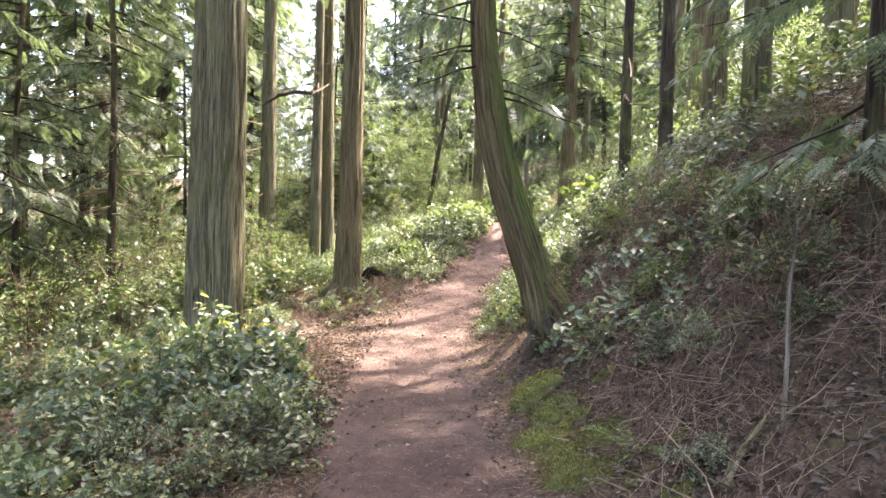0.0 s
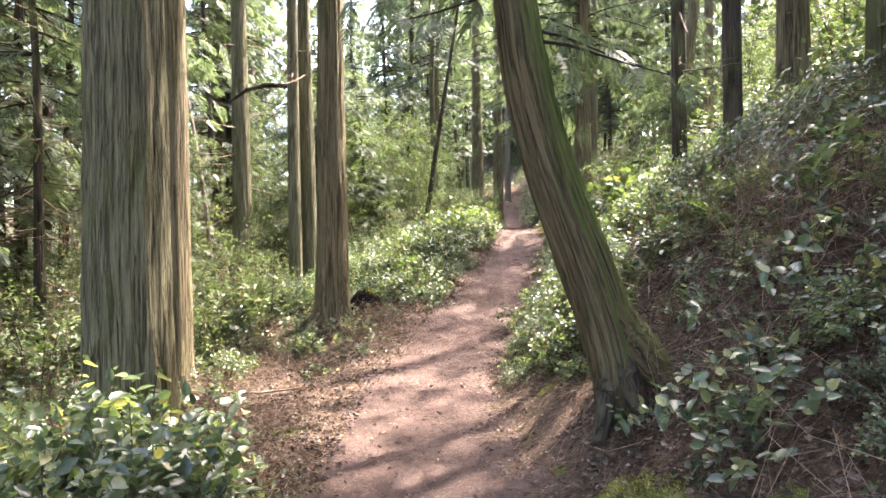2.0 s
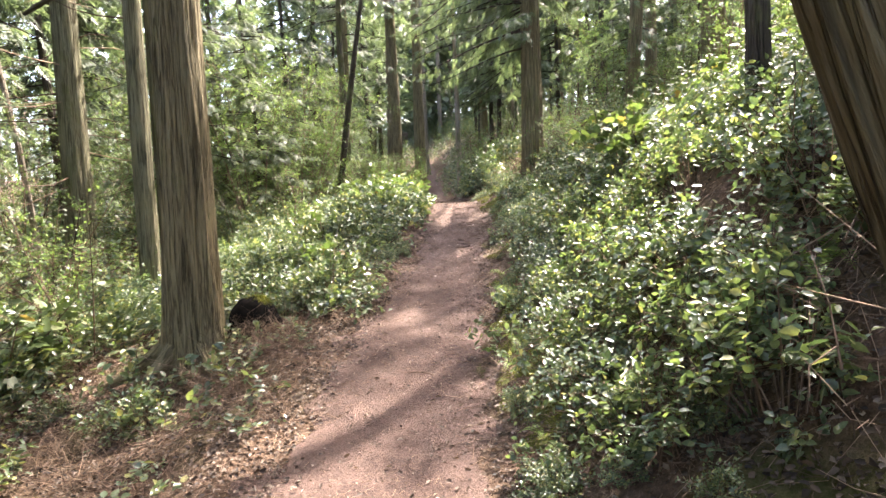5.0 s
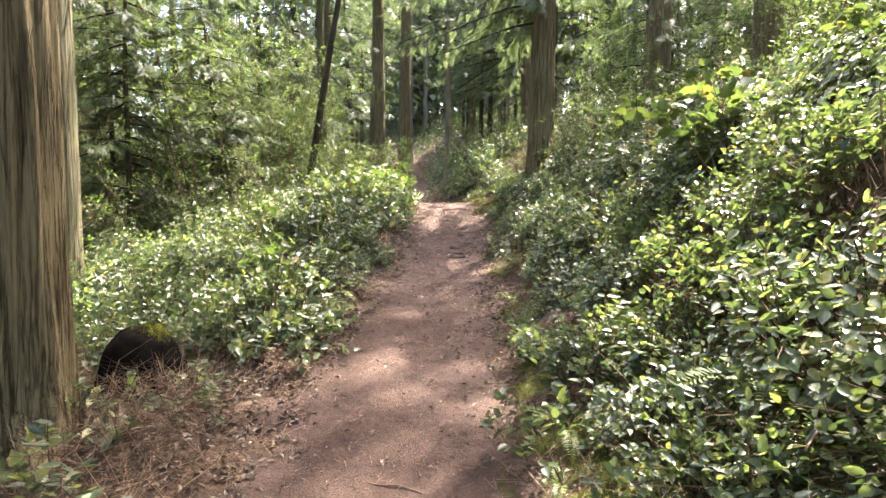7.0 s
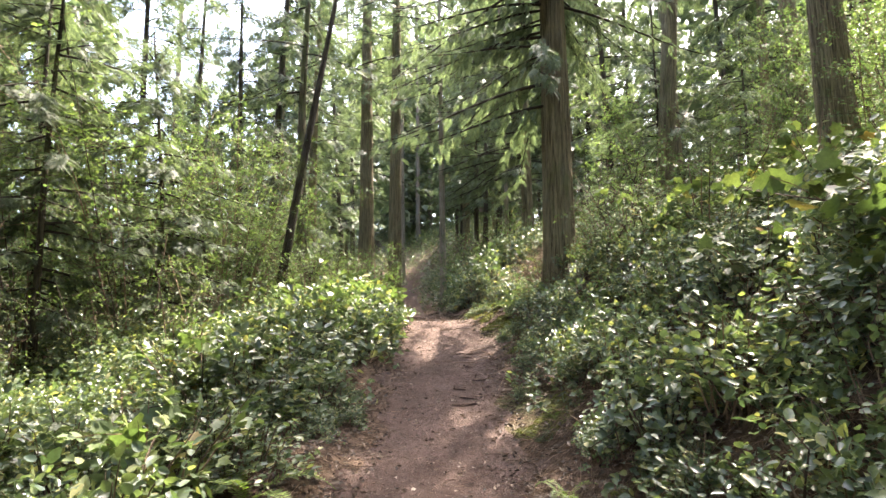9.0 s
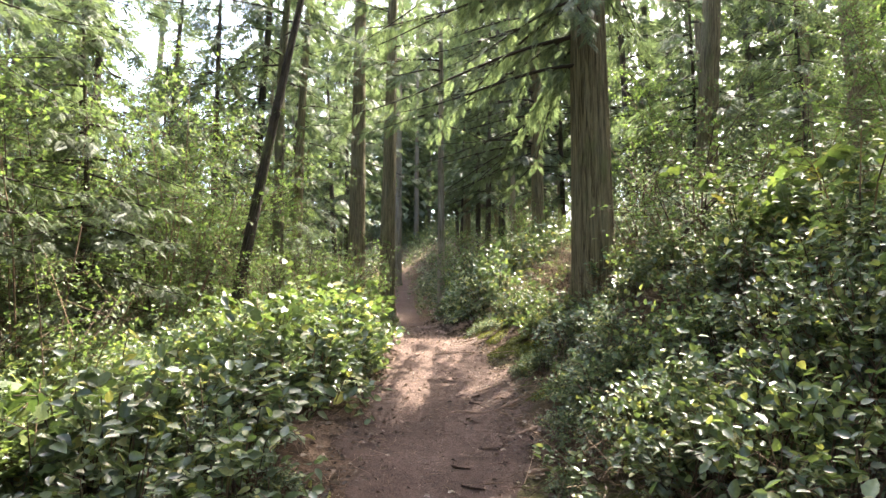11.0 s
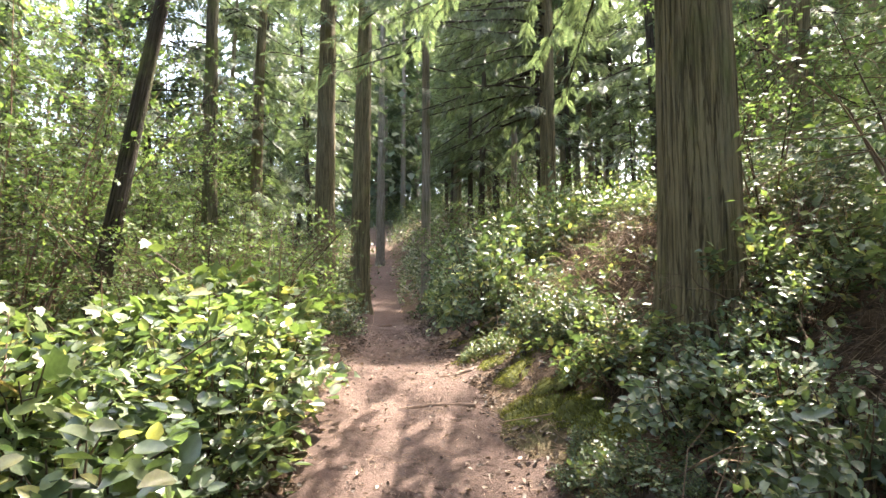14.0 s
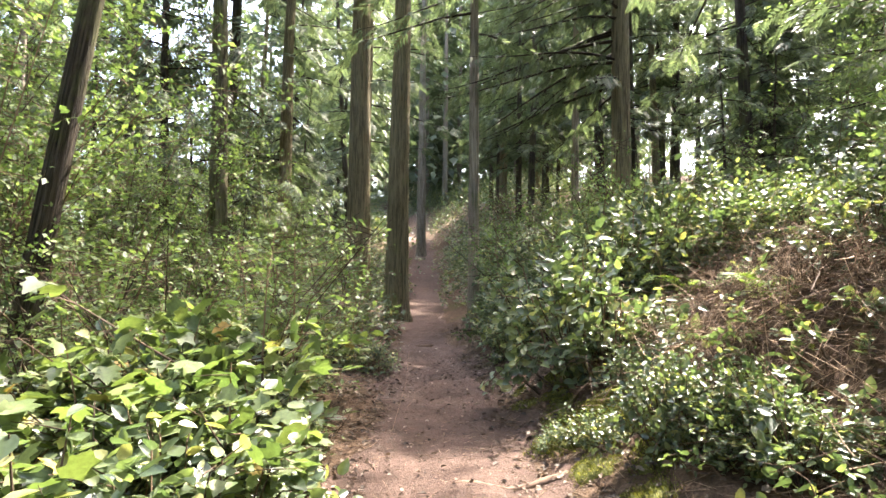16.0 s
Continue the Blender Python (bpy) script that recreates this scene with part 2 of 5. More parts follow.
def join(parts):
    """Join (v, f) pairs into one."""
    vs, fs, n = [], [], 0
    for v, f in parts:
        vs.append(v), fs.append(f + n)
        n += len(v)
    return np.concatenate(vs), fs


def thing(name, label, category, group="", kind=""):
    return tagged(new(name), label, category, group, kind)


def part(name, me, parent, label=""):
    ob = new(name, me)
    ob.parent = parent
    return tagged(ob, label)


def stuff(ob):
    return tagged(ob, kind="stuff")


# small shapes
LEAF_V = np.array([(0, 0, 0), (0.1, 0.2, 0.06), (0.36, 0.32, 0.09), (0.7, 0.22, 0.04), (1.0, 0, -0.12), (0.7, -0.22, 0.04), (0.36, -0.32, 0.09), (0.1, -0.2, 0.06)])
LEAF_F = np.array([(0, 4, 3, 2, 1), (0, 7, 6, 5, 4)])
DRY_V = np.array([(0, 0, 0), (0.2, 0.2, 0.16), (0.66, 0.3, 0.1), (1.0, 0.06, -0.16), (0.55, -0.17, 0.14), (0.28, -0.3, 0.03)])
DRY_F = np.array([(0, 3, 2, 1), (0, 5, 4, 3)])
SMALL_V = np.array([(0, 0, 0), (0.45, 0.3, 0.05), (1.0, 0, -0.05), (0.45, -0.3, 0.05)])
SMALL_F = np.array([(0, 2, 1), (0, 3, 2)])
BLADE_V = np.array([(0, -0.06, 0), (0, 0.06, 0), (1, 0, 0.1)])
BLADE_F = np.array([(0, 1, 2)])


def sprig_shape(pairs, leaf_len, leaf_w, droop=0.15):
    """A flat evergreen spray one unit long: narrow scale leaves in pairs along a spine."""
    v, f = [], []
    for i in range(pairs):
        t = 0.06 + 0.86 * i / pairs
        ln = leaf_len * (1 - 0.75 * (i / pairs) ** 1.3)
        for s in (-1, 1):
            n = len(v)
            bx, z = t, -droop * t * t
            tx, ty = t + ln * 0.75, s * ln * 0.75
            px, py = -ty * leaf_w / ln * 0.5, tx * leaf_w / ln * 0.0 + s * leaf_w * 0.5
            v += [(bx, 0, z), ((bx + tx) / 2 + leaf_w * 0.5, ty * 0.45, z - droop * ln * 0.2), (tx, ty, z - droop * ln), ((bx + tx) / 2 - leaf_w * 0.6, ty * 0.6, z - droop * ln * 0.2)]
            f.append((n, n + 1, n + 2, n + 3))
    n = len(v)
    v += [(0.0, -0.008, 0), (0.0, 0.008, 0), (1.0, 0.012, -droop), (1.0, -0.012, -droop)]
    f.append((n, n + 1, n + 2, n + 3))
    return np.array(v), np.array(f)


SPRIG_FINE = sprig_shape(8, 0.36, 0.07)
SPRIG_COARSE = sprig_shape(6, 0.42, 0.085)
SPRIG_FAR = sprig_shape(5, 0.46, 0.11)


# ---- lie of the land ----
TRAIL_Y = [-60, -5, 0, 3.1, 4.2, 6.5, 8, 9.3, 11.4, 13.8, 15.7, 17.3, 19, 20, 22.4, 24.6, 33, 45, 55, 80]
TRAIL_L = [12.6, 0.5, -0.72, -1.38, -1.75, -2.3, -2.5, -2.48, -2.35, -2.06, -2.03, -2.1, -2.1, -2.1, -2.3, -2.45, -3.12, -4.1, -5.4, -22]
TRAIL_R = [14.0, 1.85, 0.7, -0.03, -0.35, -0.95, -1.17, -1.2, -1.07, -0.95, -0.83, -0.78, -1.0, -1.1, -1.35, -1.7, -2.16, -3.1, -4.4, -20]
RISE_Y = [-60, 7.0, 8.6, 9.1, 9.6, 12.2, 13.2, 14.1, 15, 15.85, 16.6, 18.1, 19.6, 24, 28, 33, 40, 55, 80, 200]
RISE_Z = [-0.6, 0, 0.1, 0.18, 0.28, 0.62, 0.77, 0.92, 1.12, 1.32, 1.46, 1.76, 1.93, 2.05, 2.2, 2.75, 4.0, 7.1, 10.5, 15]


def rise(y):
    o = 0.35
    return (np.interp(y - o, RISE_Y, RISE_Z) + np.interp(y, RISE_Y, RISE_Z) + np.interp(y + o, RISE_Y, RISE_Z)) / 3


def smooth(a, b, x):
    t = np.clip((x - a) / (b - a), 0, 1)
    return t * t * (3 - 2 * t)


def lumps(x, y):
    return (np.sin(x * 3.1 + 1.3 * np.sin(y * 1.7)) * np.sin(y * 2.7 + 0.9 * np.sin(x * 2.1)) * 0.07
            + np.sin(x * 7.3 + y * 2.2) * np.sin(y * 6.1 - x * 1.9) * 0.04)


BANK_D = [0, 0.15, 0.35, 0.6, 0.8, 1.0, 1.25, 1.5, 1.8, 2.1, 2.5, 3, 4, 5, 8, 40]
BANK_Z = [0, 0.04, 0.15, 0.29, 0.41, 0.57, 0.82, 1.1, 1.43, 1.75, 2.1, 2.48, 3.05, 3.5, 4.4, 7]
LOW_Z = [0, 0.04, 0.14, 0.26, 0.36, 0.5, 0.72, 0.95, 1.14, 1.26, 1.38, 1.5, 1.75, 2.0, 2.6, 5]   # further along, lower and flat on top


def height(x, y):
    x, y = np.asarray(x, float), np.asarray(y, float)
    zl, zr = np.interp(y, TRAIL_Y, TRAIL_L), np.interp(y, TRAIL_Y, TRAIL_R)
    dl, dr = np.maximum(zl - x, 0), np.maximum(x - zr, 0)
    k = smooth(8, 18, y)
    bank = np.interp(dr, BANK_D, BANK_Z) * (1 - k) + np.interp(dr, BANK_D, LOW_Z) * k
    low = 0.06 * smooth(0, 0.4, dl) - 0.1 * np.clip(dl - 0.3, 0, 5) - 0.035 * np.clip(dl - 5, 0, 60)
    edge = smooth(0.0, 0.5, dl + dr)
    return rise(y) + bank + low + lumps(x, y) * (0.15 + edge)


def axis(fine0, fine1, step, far):
    a = list(np.arange(fine0, fine1 + 1e-6, step))
    s = step
    lo, hi = [], []
    p = fine0
    while p > -far:
        s *= 1.25
        p -= s
        lo.append(p)
    p, s = fine1, step
    while p < far:
        s *= 1.25
        p += s
        hi.append(p)
    return np.array(lo[::-1] + a + hi)


def grid_faces(nx, ny):
    i, j = np.meshgrid(np.arange(nx - 1), np.arange(ny - 1))
    a = (j * nx + i).ravel()
    return np.stack([a, a + 1, a + nx + 1, a + nx], 1)


gx, gy = axis(-7, 5, 0.1, 400), axis(-2, 26, 0.12, 400)
GX, GY = np.meshgrid(gx, gy)
gz = height(GX, GY)
zl, zr = np.interp(GY, TRAIL_Y, TRAIL_L), np.interp(GY, TRAIL_Y, TRAIL_R)
inside = smooth(-0.02, 0.25, np.minimum(GX - zl, zr - GX))
gz = gz - 0.05 * inside
ground = tagged(new("ground", mesh_np("ground", np.stack([GX, GY, gz], -1).reshape(-1, 3), [grid_faces(len(gx), len(gy))], M_LITTER, True)),
                "brown leaf litter and soil of the forest floor", "ground", kind="structure")

ty = np.concatenate([np.arange(-8, 26, 0.08), np.arange(26, 82, 0.5)])
ts = np.linspace(-0.12, 1.12, 26)
TL, TR = np.interp(ty, TRAIL_Y, TRAIL_L), np.interp(ty, TRAIL_Y, TRAIL_R)
wob = 0.1 * np.sin(ty * 2.3) + 0.06 * np.sin(ty * 5.9 + 1) + 0.04 * np.sin(ty * 13)
wob2 = 0.1 * np.sin(ty * 1.9 + 2) + 0.06 * np.sin(ty * 6.7) + 0.04 * np.sin(ty * 11)
tx = (TL + wob)[:, None] * (1 - ts) + (TR + wob2)[:, None] * ts
tyy = np.repeat(ty[:, None], len(ts), 1)
tz = height(tx, tyy) + 0.012 - 0.06 * smooth(0.0, 0.13, np.abs(ts - 0.5) - 0.49)[None] - 0.03 * (1 - (2 * ts - 1) ** 2)[None]
tz += 0.012 * np.sin(tx * 9 + tyy * 3) * np.sin(tyy * 8 - tx * 5)
trail = tagged(new("trail", mesh_np("trail", np.stack([tx, tyy, tz], -1).reshape(-1, 3), [grid_faces(len(ts), len(ty))], M_TRAIL, True)),
               "narrow reddish packed dirt footpath with scattered needles", "path", kind="structure")


# ---- trees ----
def trunk_mesh(spine, radii, segs, rings, seed, mat, ridge=0.05, flare=0.5, lobes=5, spread=1.6):
    """A fluted trunk along a spine of points, with radii at those points."""
    r = np.random.default_rng(seed)
    spine, radii = np.array(spine, float), np.array(radii, float)
    d = np.concatenate(([0], np.cumsum(np.linalg.norm(np.diff(spine, axis=0), axis=1))))
    t = d[-1] * np.linspace(0, 1, rings) ** 1.35
    c = np.stack([np.interp(t, d, spine[:, i]) for i in range(3)], 1)
    if len(spine) > 2:
        for _ in range(rings // 8):
            c[1:-1] = (c[:-2] + 2 * c[1:-1] + c[2:]) / 4
    rad = np.interp(t, d, radii)
    th = np.linspace(0, 2 * math.pi, segs, endpoint=False)
    T, TH = np.meshgrid(t, th, indexing="ij")
    ph = r.uniform(0, 6.28, 12)
    warp = 0.25 * np.sin(T * 0.9 + ph[0]) + 0.1 * np.sin(T * 2.7 + ph[1])
    nr = max(6, segs // 6)
    rid = np.abs(np.sin((TH + warp) * nr * 0.5 + 0.8 * np.sin(T * 2.1 + ph[2] + 2 * np.sin(TH * 3)))) * 0.6 + np.sin((TH * 2 + warp) * nr * 0.37 + ph[3] + T * 1.3) * 0.4
    lob = np.sin(TH * lobes + ph[4] + 0.3 * T) * 0.5 + np.sin(TH * (lobes - 2) + ph[5]) * 0.5
    base = np.exp(-T / (radii[0] * spread))
    rid = rid + 0.5 * np.abs(np.sin(TH * nr * 1.15 + 1.7 * np.sin(T * 1.1 + ph[6]) + 0.7 * np.sin(T * 4.3 + TH * 5)))
    R = rad[:, None] * (1 + ridge * rid + 0.05 * lob * np.exp(-T / 3) + base * flare * (0.6 + 0.6 * lob))
    up = unit(np.gradient(c, axis=0))
    a = unit(np.cross(up, np.tile([[0, 1.0, 0]], (rings, 1))))
    b = np.cross(up, a)
    v = c[:, None] + R[..., None] * (np.cos(TH)[..., None] * a[:, None] + np.sin(TH)[..., None] * b[:, None])
    i, j = np.meshgrid(np.arange(rings - 1), np.arange(segs), indexing="ij")
    k = (j + 1) % segs
    f = np.stack([i * segs + j, i * segs + k, (i + 1) * segs + k, (i + 1) * segs + j], -1).reshape(-1, 4)
    ring = R[..., None] * np.stack([np.cos(TH), np.sin(TH)], -1)
    return unbent(mesh_np("trunk", v.reshape(-1, 3), [f], mat, True), ring, T, seed)


def boughs(rng, z0, z1, n, reach, sprig, size, step, slope=-0.1, sag=0.35, axis_at=None, rad=0.1, sweep=None, hang=(0.1, 0.75)):
    """Limbs and sprays of an evergreen between two heights. Returns (limb v,f), (spray v,f)."""
    lp0, lp1, lr0, lr1, P, X, Z, S = [], [], [], [], [], [], [], []
    for k in range(n):
        f = (k + rng.uniform(0, 1)) / n
        z = z0 + (z1 - z0) * f
        az = rng.uniform(0, 2 * math.pi) if sweep is None else rng.uniform(*sweep)
        L = reach(f) * rng.uniform(0.65, 1.15)
        c = np.array(axis_at(z)) if axis_at else np.array([0.0, 0.0, z])
        out = np.array([math.cos(az), math.sin(az), 0.0])
        side = np.array([-out[1], out[0], 0.0])
        m = max(3, int(L / step))
        t = np.linspace(0, 1, m + 1)
        sl = slope + rng.normal(0, 0.12)
        pts = c + out * (t * L)[:, None] + side * (rng.normal(0, 0.12) * L * t * t)[:, None]
        pts[:, 2] += sl * L * t - sag * L * t * t + 0.18 * L * t ** 4
        lp0.append(pts[:-1]), lp1.append(pts[1:])
        r = (0.006 + 0.009 * L) * (1 - 0.85 * t)
        lr0.append(r[:-1]), lr1.append(r[1:])
        d = unit(np.gradient(pts, axis=0))
        keep = t > 0.12
        for s in (-1, 1, 0):
            q, dd = pts[keep], d[keep]
            w = len(q)
            x = dd * rng.uniform(0.3, 1.0, (w, 1)) + s * side * rng.uniform(0.5, 1.1, (w, 1)) + np.array([0, 0, -1]) * rng.uniform(*hang, (w, 1))
            P.append(q + rng.normal(0, 0.03, (w, 3))), X.append(x)
            Z.append(np.tile([[0, 0, 1.0]], (w, 1)) + rng.normal(0, 0.35, (w, 3)))
            S.append(size * rng.uniform(0.6, 1.25, w) * (1.1 - 0.5 * t[keep]))
    cat = np.concatenate
    limb = sticks(cat(lp0), cat(lp1), cat(lr0), cat(lr1), 4)
    spray = scatter(*sprig, cat(P), cat(X), cat(Z), cat(S))
    return limb, spray


def dead_twigs(rng, z0, z1, n, length, rad):
    az = rng.uniform(0, 6.28, n)
    z = rng.uniform(z0, z1, n)
    o = np.stack([np.cos(az), np.sin(az), rng.normal(-0.15, 0.25, n)], 1)
    p0 = np.stack([np.cos(az) * rad, np.sin(az) * rad, z], 1)
    L = length * rng.uniform(0.3, 1.0, n)
    p1 = p0 + o * L[:, None]
    main = sticks(p0, p1, 0.012, 0.003, 4, 0.12, 3)
    q = rng.integers(0, n, n * 4)
    t = rng.uniform(0.3, 1, n * 4)
    s0 = p0[q] + (p1 - p0)[q] * t[:, None]
    s1 = s0 + (o[q] + rng.normal(0, 0.7, (n * 4, 3))) * (L[q] * 0.3)[:, None]
    return join([main, sticks(s0, s1, 0.004, 0.0015, 3, 0.15, 2)])


def tree(name, x, y, diam, tall, crown0, bark, seed, label, n=50, reach=2.6, segs=28, rings=40, lean=None, sprig=None, size=0.5, step=0.28,
         twigs=0, twig_z=(1.0, 6.0), twig_len=1.0, flare=0.5, sink=0.12, ridge=0.06, group="forest conifers", slope=-0.1, lift=0.0, radii=None, low=(), spread=1.6):
    rng = np.random.default_rng(seed)
    z = float(height(x, y)) + lift
    ob = thing(name, label, "tree", group)
    ob.location = (x, y, z)
    r = diam / 2
    spine = lean or [(0, 0, -sink), (rng.normal(0, 0.05), rng.normal(0, 0.05), tall * 0.4), (rng.normal(0, 0.15), rng.normal(0, 0.15), tall)]
    radii = [r * q for q in radii] if radii else list(np.interp(np.linspace(0, 1, len(spine)), [0, 0.3, 1], [r, r * 0.82, r * 0.18]))
    part("trunk", trunk_mesh(spine, radii, segs, rings, seed, bark, ridge, flare, spread=spread), ob)
    sp = np.array(spine, float)
    at = lambda h: (np.interp(h, sp[:, 2], sp[:, 0]), np.interp(h, sp[:, 2], sp[:, 1]), h)
    if n:
        limb, spray = boughs(rng, crown0, tall * 0.99, n, lambda f: reach * (0.25 + 0.75 * math.sin(math.pi * min(1, 0.28 + 0.72 * f)) ** 0.8), sprig or SPRIG_COARSE, size, step, slope, axis_at=at)
        limbs, sprays = [limb], [spray]
        for a, b, count_, len_, sweep in low:
            one, two = boughs(rng, a, b, count_, lambda f: len_, sprig or SPRIG_COARSE, size, step * 1.5, -0.05, 0.4, at, sweep=sweep, hang=(0.3, 1.6))
            limbs.append(one), sprays.append(two)
        stuff(part("branchwork", mesh_np("branchwork", *join(limbs), M_BARK_DARK), ob))
        stuff(part("crown", mesh_np("crown", *join(sprays), M_CEDAR), ob))
    if twigs:
        v, f = dead_twigs(rng, twig_z[0], twig_z[1], twigs, twig_len, r * 0.8)
        stuff(part("dead_twigwork", mesh_np("dead_twigwork", v, f, M_TWIG), ob, "bare grey dead twigs"))
    return ob


BIG = dict(segs=110, rings=130)
MIDT = dict(segs=64, rings=80)
tree("cedar_tree", -3.89, 5.98, 0.62, 21, 7.5, M_BARK_GREY, 11, "large cedar with grey-green fibrous furrowed bark beside the path", flare=0.28, ridge=0.1, n=45, **BIG)
tree("cedar_tree", -4.75, 7.75, 0.33, 17, 7, M_BARK_RED, 12, "slim cedar with sunlit pale base and reddish bark", flare=0.35, n=35, **MIDT)
edge_cedar = tree("cedar_tree", -3.77, 10.04, 0.44, 20, 8, M_BARK_RED, 13, "straight brown cedar with flared base at the path edge", flare=0.6, spread=2.4, ridge=0.09, n=45, **BIG)
twin = tree("fir_tree", -5.52, 12.45, 0.26, 20, 8, M_BARK_GREY, 14, "straight slender fir trunk growing close beside another", twigs=10, twig_z=(2.5, 6.5), n=40, **MIDT)
tree("fir_tree", -5.37, 12.85, 0.33, 18, 8, M_BARK_GREY, 15, "straight brown fir trunk growing close beside another", twigs=6, twig_z=(2.5, 6), n=36)
tree("fir_tree", -7.89, 14.58, 0.46, 21, 7.5, M_BARK_GREY, 16, "straight fir with dead lower branches among shrubs", twigs=26, twig_z=(1.5, 7), twig_len=1.7, n=44, **MIDT)
tree("fir_tree", -8.4, 9.45, 0.17, 11, 2.2, M_BARK_DARK, 17, "thin dark young conifer with many bare twigs", twigs=60, twig_z=(0.6, 5), twig_len=1.5, n=36, reach=1.7)
# the leaning cedar
leaning = tree("leaning_cedar", 0.04, 6.03, 0.34, 14, 5.6, M_BARK_LEAN, 18, "leaning cedar with moss on its upper side and curved base",
     lean=[(-0.1, 0.0, -0.35), (-0.12, 0.0, 0.08), (-0.15, 0.0, 0.4), (-0.28, 0.0, 0.82), (-0.45, 0.0, 1.28), (-0.61, 0.0, 1.74), (-0.74, 0.0, 2.27), (-0.87, 0.03, 3.3), (-0.9, 0.1, 6.0), (-0.75, 0.2, 14)],
     radii=(0.8, 0.88, 1.02, 1.03, 0.98, 0.93, 0.9, 0.74, 0.6, 0.15), flare=0.1, n=40, reach=2.2, sprig=SPRIG_FINE, size=0.42, step=0.18, ridge=0.1, low=((2.4, 3.6, 12, 1.0, (-0.6, 4.2)),), **BIG)
tree("fir_tree", 1.08, 9.59, 0.18, 15, 9.5, M_BARK_DARK, 19, "slender dark trunk on the bank", n=22, reach=1.8, twigs=8)
tree("fir_tree", 1.66, 9.42, 0.22, 16, 10, M_BARK_DARK, 20, "dark straight trunk on the bank", n=22, reach=1.8)
tree("fir_tree", 2.39, 9.59, 0.36, 20, 11, M_BARK_RED, 21, "brown trunk with flared base on top of the bank", n=32, reach=2.4, **MIDT)
tree("fir_tree", 2.35, 7.52, 0.32, 19, 11, M_BARK_MOSS, 22, "mossy green trunk on top of the bank", n=32, reach=2.4, **MIDT)
tree("young_hemlock", 1.78, 3.7, 0.1, 6.5, 0.35, M_BARK_DARK, 23, "young hemlock with drooping feathery boughs on the bank", n=44, reach=1.2, sprig=SPRIG_FINE, size=0.3, step=0.13, slope=-0.25)
tree("cedar_tree", 0.3, 17.46, 0.46, 19, 3.6, M_BARK_RED, 24, "tall cedar on the bank with vertical brown bark strips", flare=0.3, n=40, reach=2.2, sprig=SPRIG_FINE, size=0.32, step=0.12, low=((2.9, 7.0, 46, 2.6, (1.4, 4.6)), (4.2, 9.0, 30, 2.5, (-0.7, 1.5))), **BIG)
tree("cedar_tree", 1.2, 25.5, 0.34, 18, 7.5, M_BARK_RED, 33, "cedar with long drooping green boughs over the path", n=14, reach=2.0, sprig=SPRIG_FINE, size=0.34, step=0.13, low=((2.6, 7.5, 52, 3.0, (1.7, 5.0)),))
tree("cedar_tree", -6.2, 30.5, 0.4, 18, 2.5, M_BARK_RED, 34, "cedar with drooping boughs in the thicket", n=54, reach=2.6)
tree("young_hemlock", -9.4, 8.4, 0.14, 9, 1.5, M_BARK_DARK, 35, "young hemlock with feathery boughs under taller trees", n=50, reach=1.9, sprig=SPRIG_FINE, size=0.4, step=0.2)
for x, y, seed, tall in ((-6.9, 16.9, 61, 7.5), (-7.9, 18.2, 62, 8.5), (-6.2, 18.6, 63, 5.5), (-8.6, 12.0, 64, 7.0), (-10.2, 10.5, 65, 8.0)):
    tree("young_hemlock", x, y, 0.11, tall, 0.7, M_BARK_DARK, seed, "young hemlock with feathery layered boughs in the thicket", n=56, reach=1.6, sprig=SPRIG_FINE, size=0.32, step=0.12, slope=-0.05)
tree("young_hemlock", -7.6, 5.6, 0.12, 8, 2.2, M_BARK_DARK, 36, "young hemlock with feathery boughs under taller trees", n=40, reach=1.8, sprig=SPRIG_FINE, size=0.4, step=0.2)
tree("leaning_tree", -4.52, 19.5, 0.17, 12, 9, M_BARK_DARK, 25, "thin dark trunk leaning over the shrubs", lean=[(0, 0, -0.2), (0.5, 0, 3.0), (1.02, 0, 6), (2.0, 0, 12)], n=14, flare=0.1)
tree("fir_tree", -4.98, 23.9, 0.28, 15, 6, M_BARK_MOSS, 26, "slim mossy trunk among green shrubs", n=30)
tree("cedar_tree", -2.85, 27.4, 0.46, 20, 7, M_BARK_RED, 27, "upright cedar post beside the path", n=46, **MIDT)
tree("cedar_tree", -3.9, 28.85, 0.56, 22, 7, M_BARK_RED, 28, "broad brown cedar trunk by the path", n=46, **MIDT)
tree("fir_tree", -1.3, 25.4, 0.2, 15, 5, M_BARK_PALE, 29, "pale thin trunk beside the path", n=30)
tree("fir_tree", 0.88, 27.98, 0.17, 13, 5, M_BARK_PALE, 30, "pale slim trunk in the green thicket", n=30)
tree("fir_tree", -3.4, 41.2, 0.42, 22, 8, M_BARK_PALE, 31, "distant pale trunk beside the path", n=46)
tree("fir_tree", -15.4, 38.4, 0.47, 26, 12, M_BARK_PALE, 32, "tall distant trunk against the bright sky", n=40)

